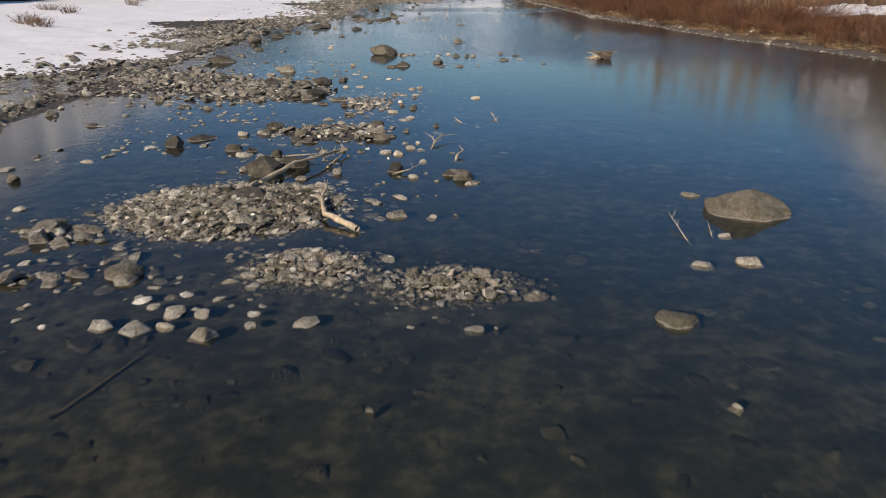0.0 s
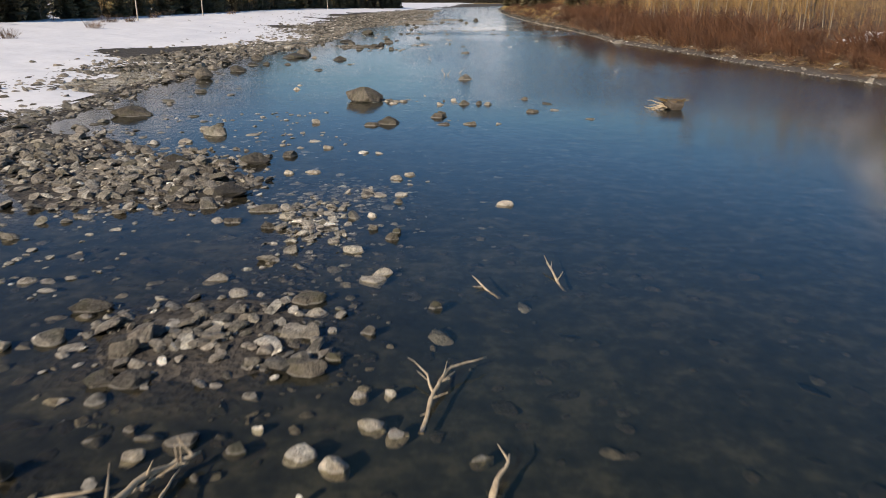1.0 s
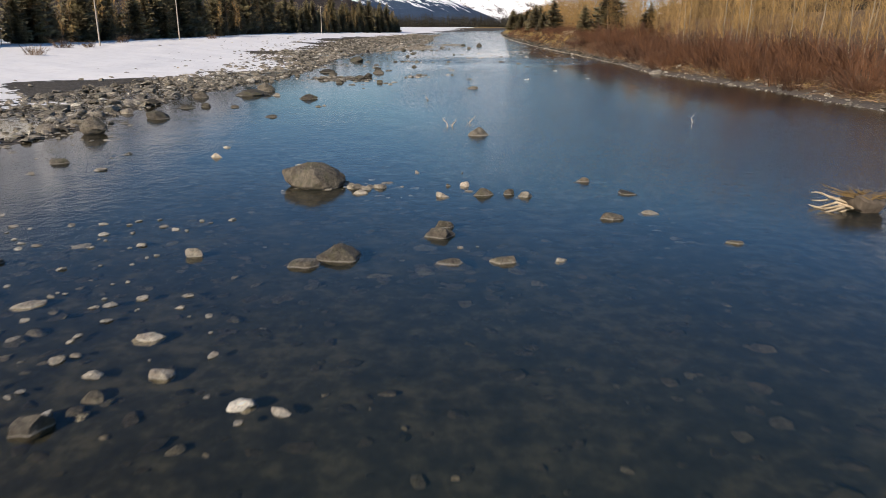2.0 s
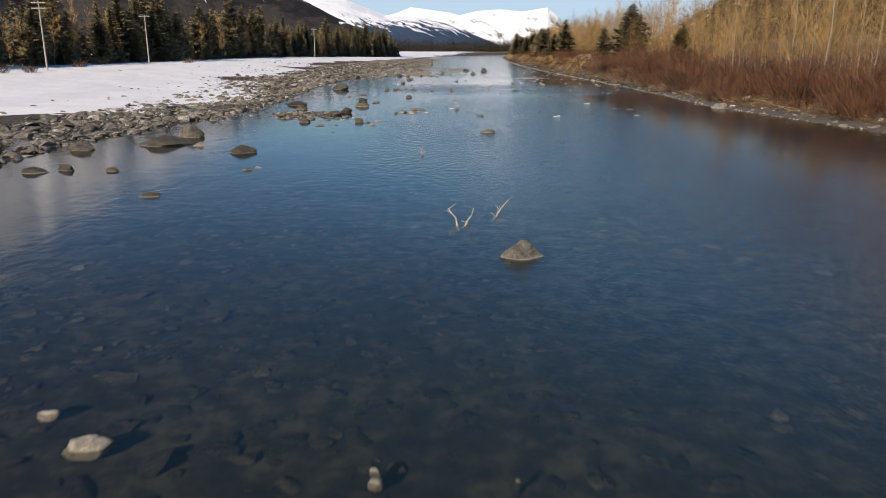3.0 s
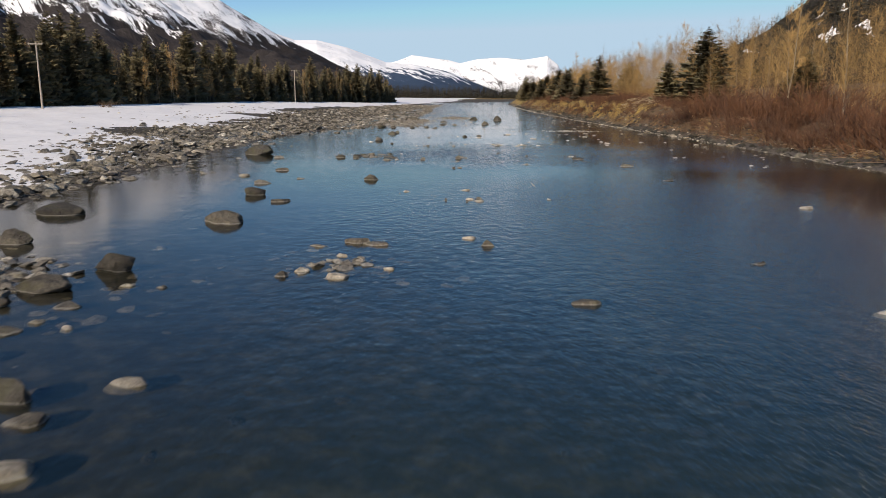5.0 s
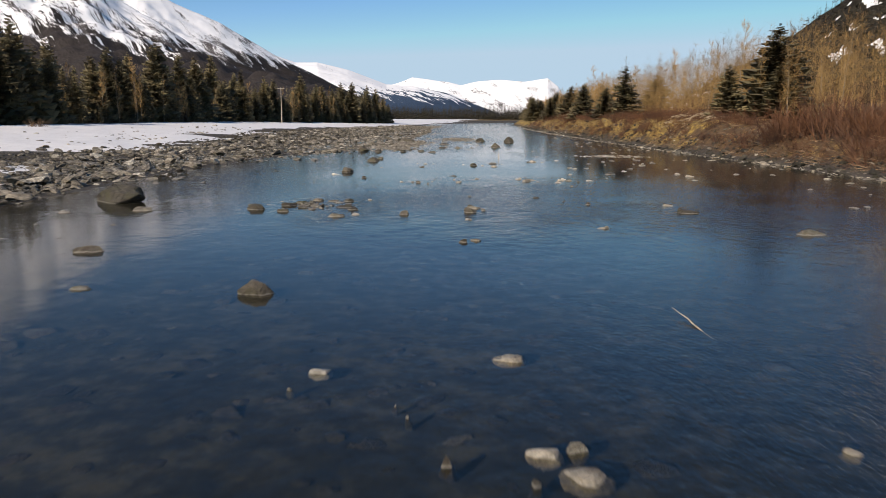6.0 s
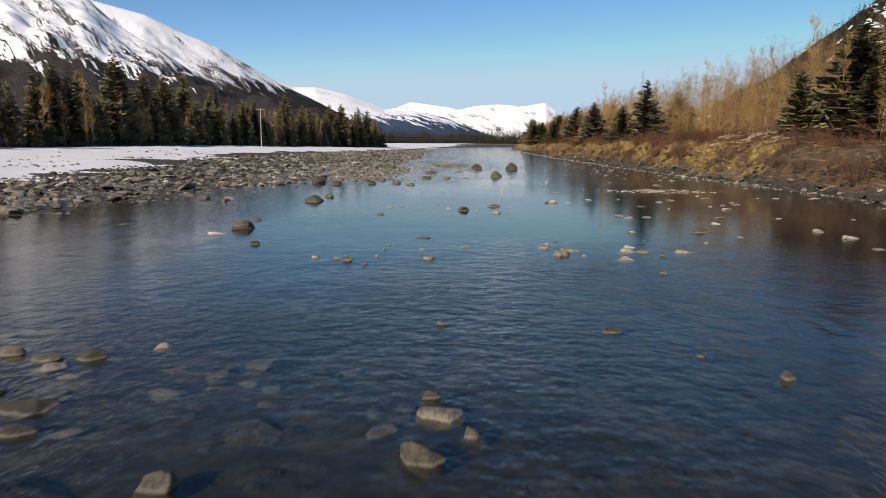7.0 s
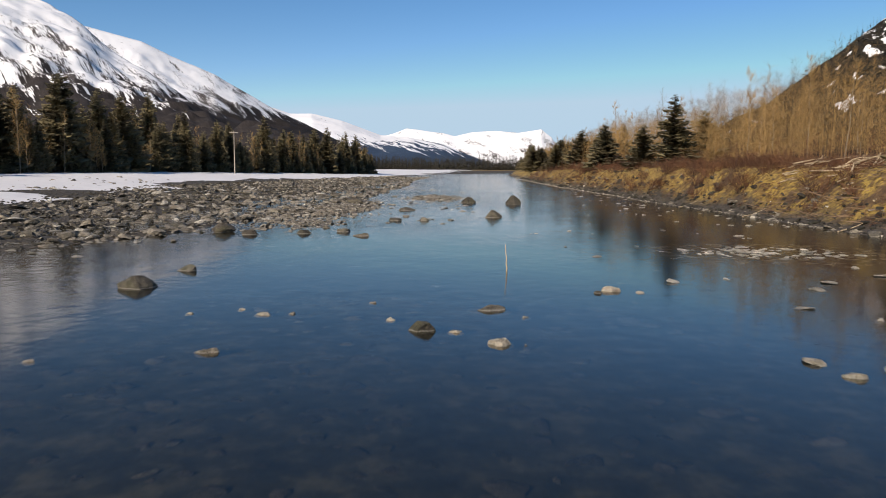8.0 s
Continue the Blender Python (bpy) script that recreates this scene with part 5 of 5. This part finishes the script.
# ---- driftwood ----
def branch(name, label, line, thick, side=0, seed=0, category="driftwood", wood=None):
    """A bleached branch along a line of places, tapering, with side twigs."""
    rnd = random.Random(seed)
    s = Soup()
    pts = [Vector(p) for p in line]
    n = len(pts) - 1
    fine, radii = [], []
    for i in range(n):
        for k in range(5 if i < n - 1 else 6):
            u = k / 5
            jog = Vector((rnd.uniform(-1, 1), rnd.uniform(-1, 1), rnd.uniform(-0.6, 0.6))) * thick * 0.35
            fine.append(pts[i].lerp(pts[i + 1], u) + jog)
            radii.append(thick * (1 - 0.75 * (i + u) / n) * rnd.uniform(0.82, 1.18))
    s.sweep(fine, radii, 8)
    ob = tagged(new(name, s.mesh(name, wood or DRIFT, True)), label, category)
    for k in range(side):
        i = rnd.randrange(n)
        p = pts[i].lerp(pts[i + 1], rnd.uniform(0.25, 1))
        d = (pts[-1] - pts[0]).normalized()
        q = p + (d * rnd.uniform(0.2, 0.9) + Vector((rnd.uniform(-1, 1), rnd.uniform(-1, 1), rnd.uniform(-0.1, 0.8)))) * max(thick, 0.05) * rnd.uniform(2.5, 6)
        t = Soup()
        t.tube(p, q, thick * 0.32, 0.005, 5)
        part("twig", t.mesh("twig", wood or DRIFT, True), ob)
    return ob


branch("driftwood_log", "bleached broken log with stub branches on gravel", [(-6.08, 23.55, 0.22), (-5.30, 25.50, 0.4), (-4.64, 27.00, 0.34), (-4.32, 28.10, 0.22), (-3.82, 28.70, 0.16)], 0.095, 6, 1)
branch("driftwood_branch", "broken grey limb lying against a log", [(-4.30, 26.25, 0.08), (-4.00, 27.30, 0.2), (-4.00, 28.35, 0.12)], 0.05, 3, 21)
branch("driftwood_branch", "straight bleached pole lying on stones", [(-6.15, 27.30, 0.22), (-4.82, 27.82, 0.2)], 0.05, 0, 22)
branch("driftwood_log", "forked pale driftwood limb on pebbles", [(-2.46, 19.10, 0.1), (-3.41, 20.12, 0.22), (-3.80, 21.50, 0.25), (-3.77, 22.65, 0.3)], 0.11, 2, 2)
branch("driftwood_branch", "thin bleached branch standing in shallow water", [(6.38, 18.11, -0.05), (6.35, 20.01, 0.2)], 0.024, 6, 3)
branch("driftwood_branch", "short grey branch standing in shallow water", [(7.12, 18.62, -0.05), (7.30, 19.68, 0.15)], 0.02, 1, 4)
branch("driftwood_branch", "forked branch half sunk in the river", [(-0.62, 29.50, -0.05), (-0.43, 30.50, 0.16), (-0.15, 31.25, 0.22), (0.51, 31.70, 0.18)], 0.045, 6, 5)
branch("driftwood_branch", "bent pale limb rising from the river", [(-0.43, 30.60, 0.0), (-0.56, 31.0, 0.2), (-0.82, 31.45, 0.25)], 0.03, 2, 23)
branch("driftwood_branch", "thin white branch in the river", [(2.53, 35.48, -0.1), (2.25, 37.19, 0.25)], 0.04, 3, 6)
branch("driftwood_branch", "small broken branch in the river", [(0.99, 35.06, -0.1), (0.38, 36.01, 0.15)], 0.05, 2, 7)
branch("driftwood_branch", "short pale stick in the river", [(0.36, 27.55, -0.15), (0.45, 28.0, 0.1), (0.68, 28.55, 0.22)], 0.07, 1, 8)
branch("driftwood_branch", "straw-coloured brush caught on stones", [(-4.68, 27.67, 0.05), (-3.94, 28.48, 0.2)], 0.035, 9, 9)
branch("driftwood_branch", "forked bleached branch rising from the river", [(-0.35, 86.0, -0.3), (-0.42, 86.69, 0.15), (-0.69, 87.15, 0.42)], 0.045, 3, 10)
branch("driftwood_branch", "broken stub standing in the river", [(-0.22, 86.25, -0.2), (-0.05, 86.55, 0.1), (0.12, 86.85, 0.32)], 0.05, 2, 19)
branch("driftwood_branch", "pale thin branch rising from the river", [(0.85, 87.5, -0.15), (1.16, 88.14, 0.2), (1.48, 88.51, 0.47)], 0.035, 4, 11)
branch("driftwood_branch", "bunch of pale twigs rising from the river", [(-2.05, 102.85, -0.2), (-2.05, 102.92, 0.12), (-2.15, 103.0, 0.36)], 0.035, 9, 24)
branch("driftwood_branch", "tangled grey branch in the river", [(14.5, 86.0, -0.1), (14.7, 86.5, 0.15), (14.9, 87.0, 0.3)], 0.02, 9, 12)
branch("driftwood_branch", "thin bare stick in the river", [(3.62, 148.50, -0.06), (3.50, 149.50, 0.06), (3.38, 150.10, 0.12)], 0.02, 0, 13)
branch("driftwood_branch", "upright pale stick in the river", [(3.75, 204.60, -0.3), (3.75, 204.70, 0.1), (3.70, 204.90, 0.9)], 0.045, 0, 14)
branch("driftwood_branch", "white twigs caught in the river", [(15.2, 88.0, -0.1), (15.5, 89.2, 0.2), (15.9, 89.8, 0.3)], 0.02, 9, 15)
branch("driftwood_branch", "broken branch lying against a stone", [(-1.88, 25.25, 0.05), (-1.29, 25.55, 0.15), (-0.93, 26.2, 0.2)], 0.04, 2, 17)
rnd = random.Random(44)
for k in range(36):
    x, y = 27.6 + rnd.uniform(0, 4.0), 224 + rnd.uniform(0, 15)
    z = float(height(x, y)) + rnd.uniform(0.15, 0.7)
    a, long = rnd.uniform(-0.5, 0.9), rnd.uniform(1.5, 3.6)
    tip = Vector((math.cos(a) * long, math.sin(a) * long, rnd.uniform(0.0, 0.7)))
    mid = Vector((x, y, z)) + tip * 0.5 + Vector((0, rnd.uniform(-0.3, 0.3), rnd.uniform(0, 0.3)))
    branch("driftwood_log", "bleached log washed up on the mossy bank", [(x, y, z), mid, Vector((x, y, z)) + tip], rnd.uniform(0.035, 0.085), 8, 30 + k)
for k in range(6):
    y = 181 + k * 13.5
    x = float(right_shore(np.float64(y))) + 0.6
    z = float(height(x, y)) + 0.08
    branch("driftwood_branch", "pale branch stranded at the water's edge", [(x - 0.9, y, 0.02), (x, y + 0.5, z), (x + 1.2, y + 0.9, float(height(x + 1.2, y + 0.9)) + 0.15)], 0.06, 3, 60 + k)


def root_stump(x, y):
    """A water-worn stump lying in the river with roots and straw caught on it."""
    ob = tagged(new("root_stump"), "weathered tree stump with roots lying in the river", "stump")
    ob.location = (x, y, -0.25)
    co, tri = stone_shape(777, 3)
    co = co * np.array([0.75, 0.55, 0.52]) + np.array([0.35, 0, 0.42])
    me = mesh_of("stump_body", co, tri, BARK)
    me.set_sharp_from_angle(angle=radians(24))
    part("stump_body", me, ob)
    rnd = random.Random(8)
    for k in range(9):
        a = rnd.uniform(2.2, 4.2)
        pts = [Vector((0.1, 0, 0.45))]
        for i in range(5):
            pts.append(pts[-1] + Vector((math.cos(a) * 0.3, math.sin(a) * 0.3, rnd.uniform(-0.16, 0.12))))
            a += rnd.uniform(-0.5, 0.5)
        r = Soup()
        r.sweep(pts, [0.07 * (1 - i / 6.5) for i in range(6)], 6)
        part("root", r.mesh("root", DRIFT, True), ob, "bleached root")
    t = thicket(901, 0.22, 1.5, 70, STRAW, "caught_straw", "")
    t.parent = ob
    t.location = (0.3, 0, 0.88)
    for key in list(t.keys()):
        del t[key]
    tagged(t, "dry straw caught on top")
    return ob


root_stump(13.3, 65.0)
branch("sunken_log", "dark log lying sunken on the river bed", [(-6.33, 10.14, -0.22), (-5.88, 11.51, -0.2), (-5.55, 12.59, -0.14)], 0.06, 1, 18, "driftwood", BARK)
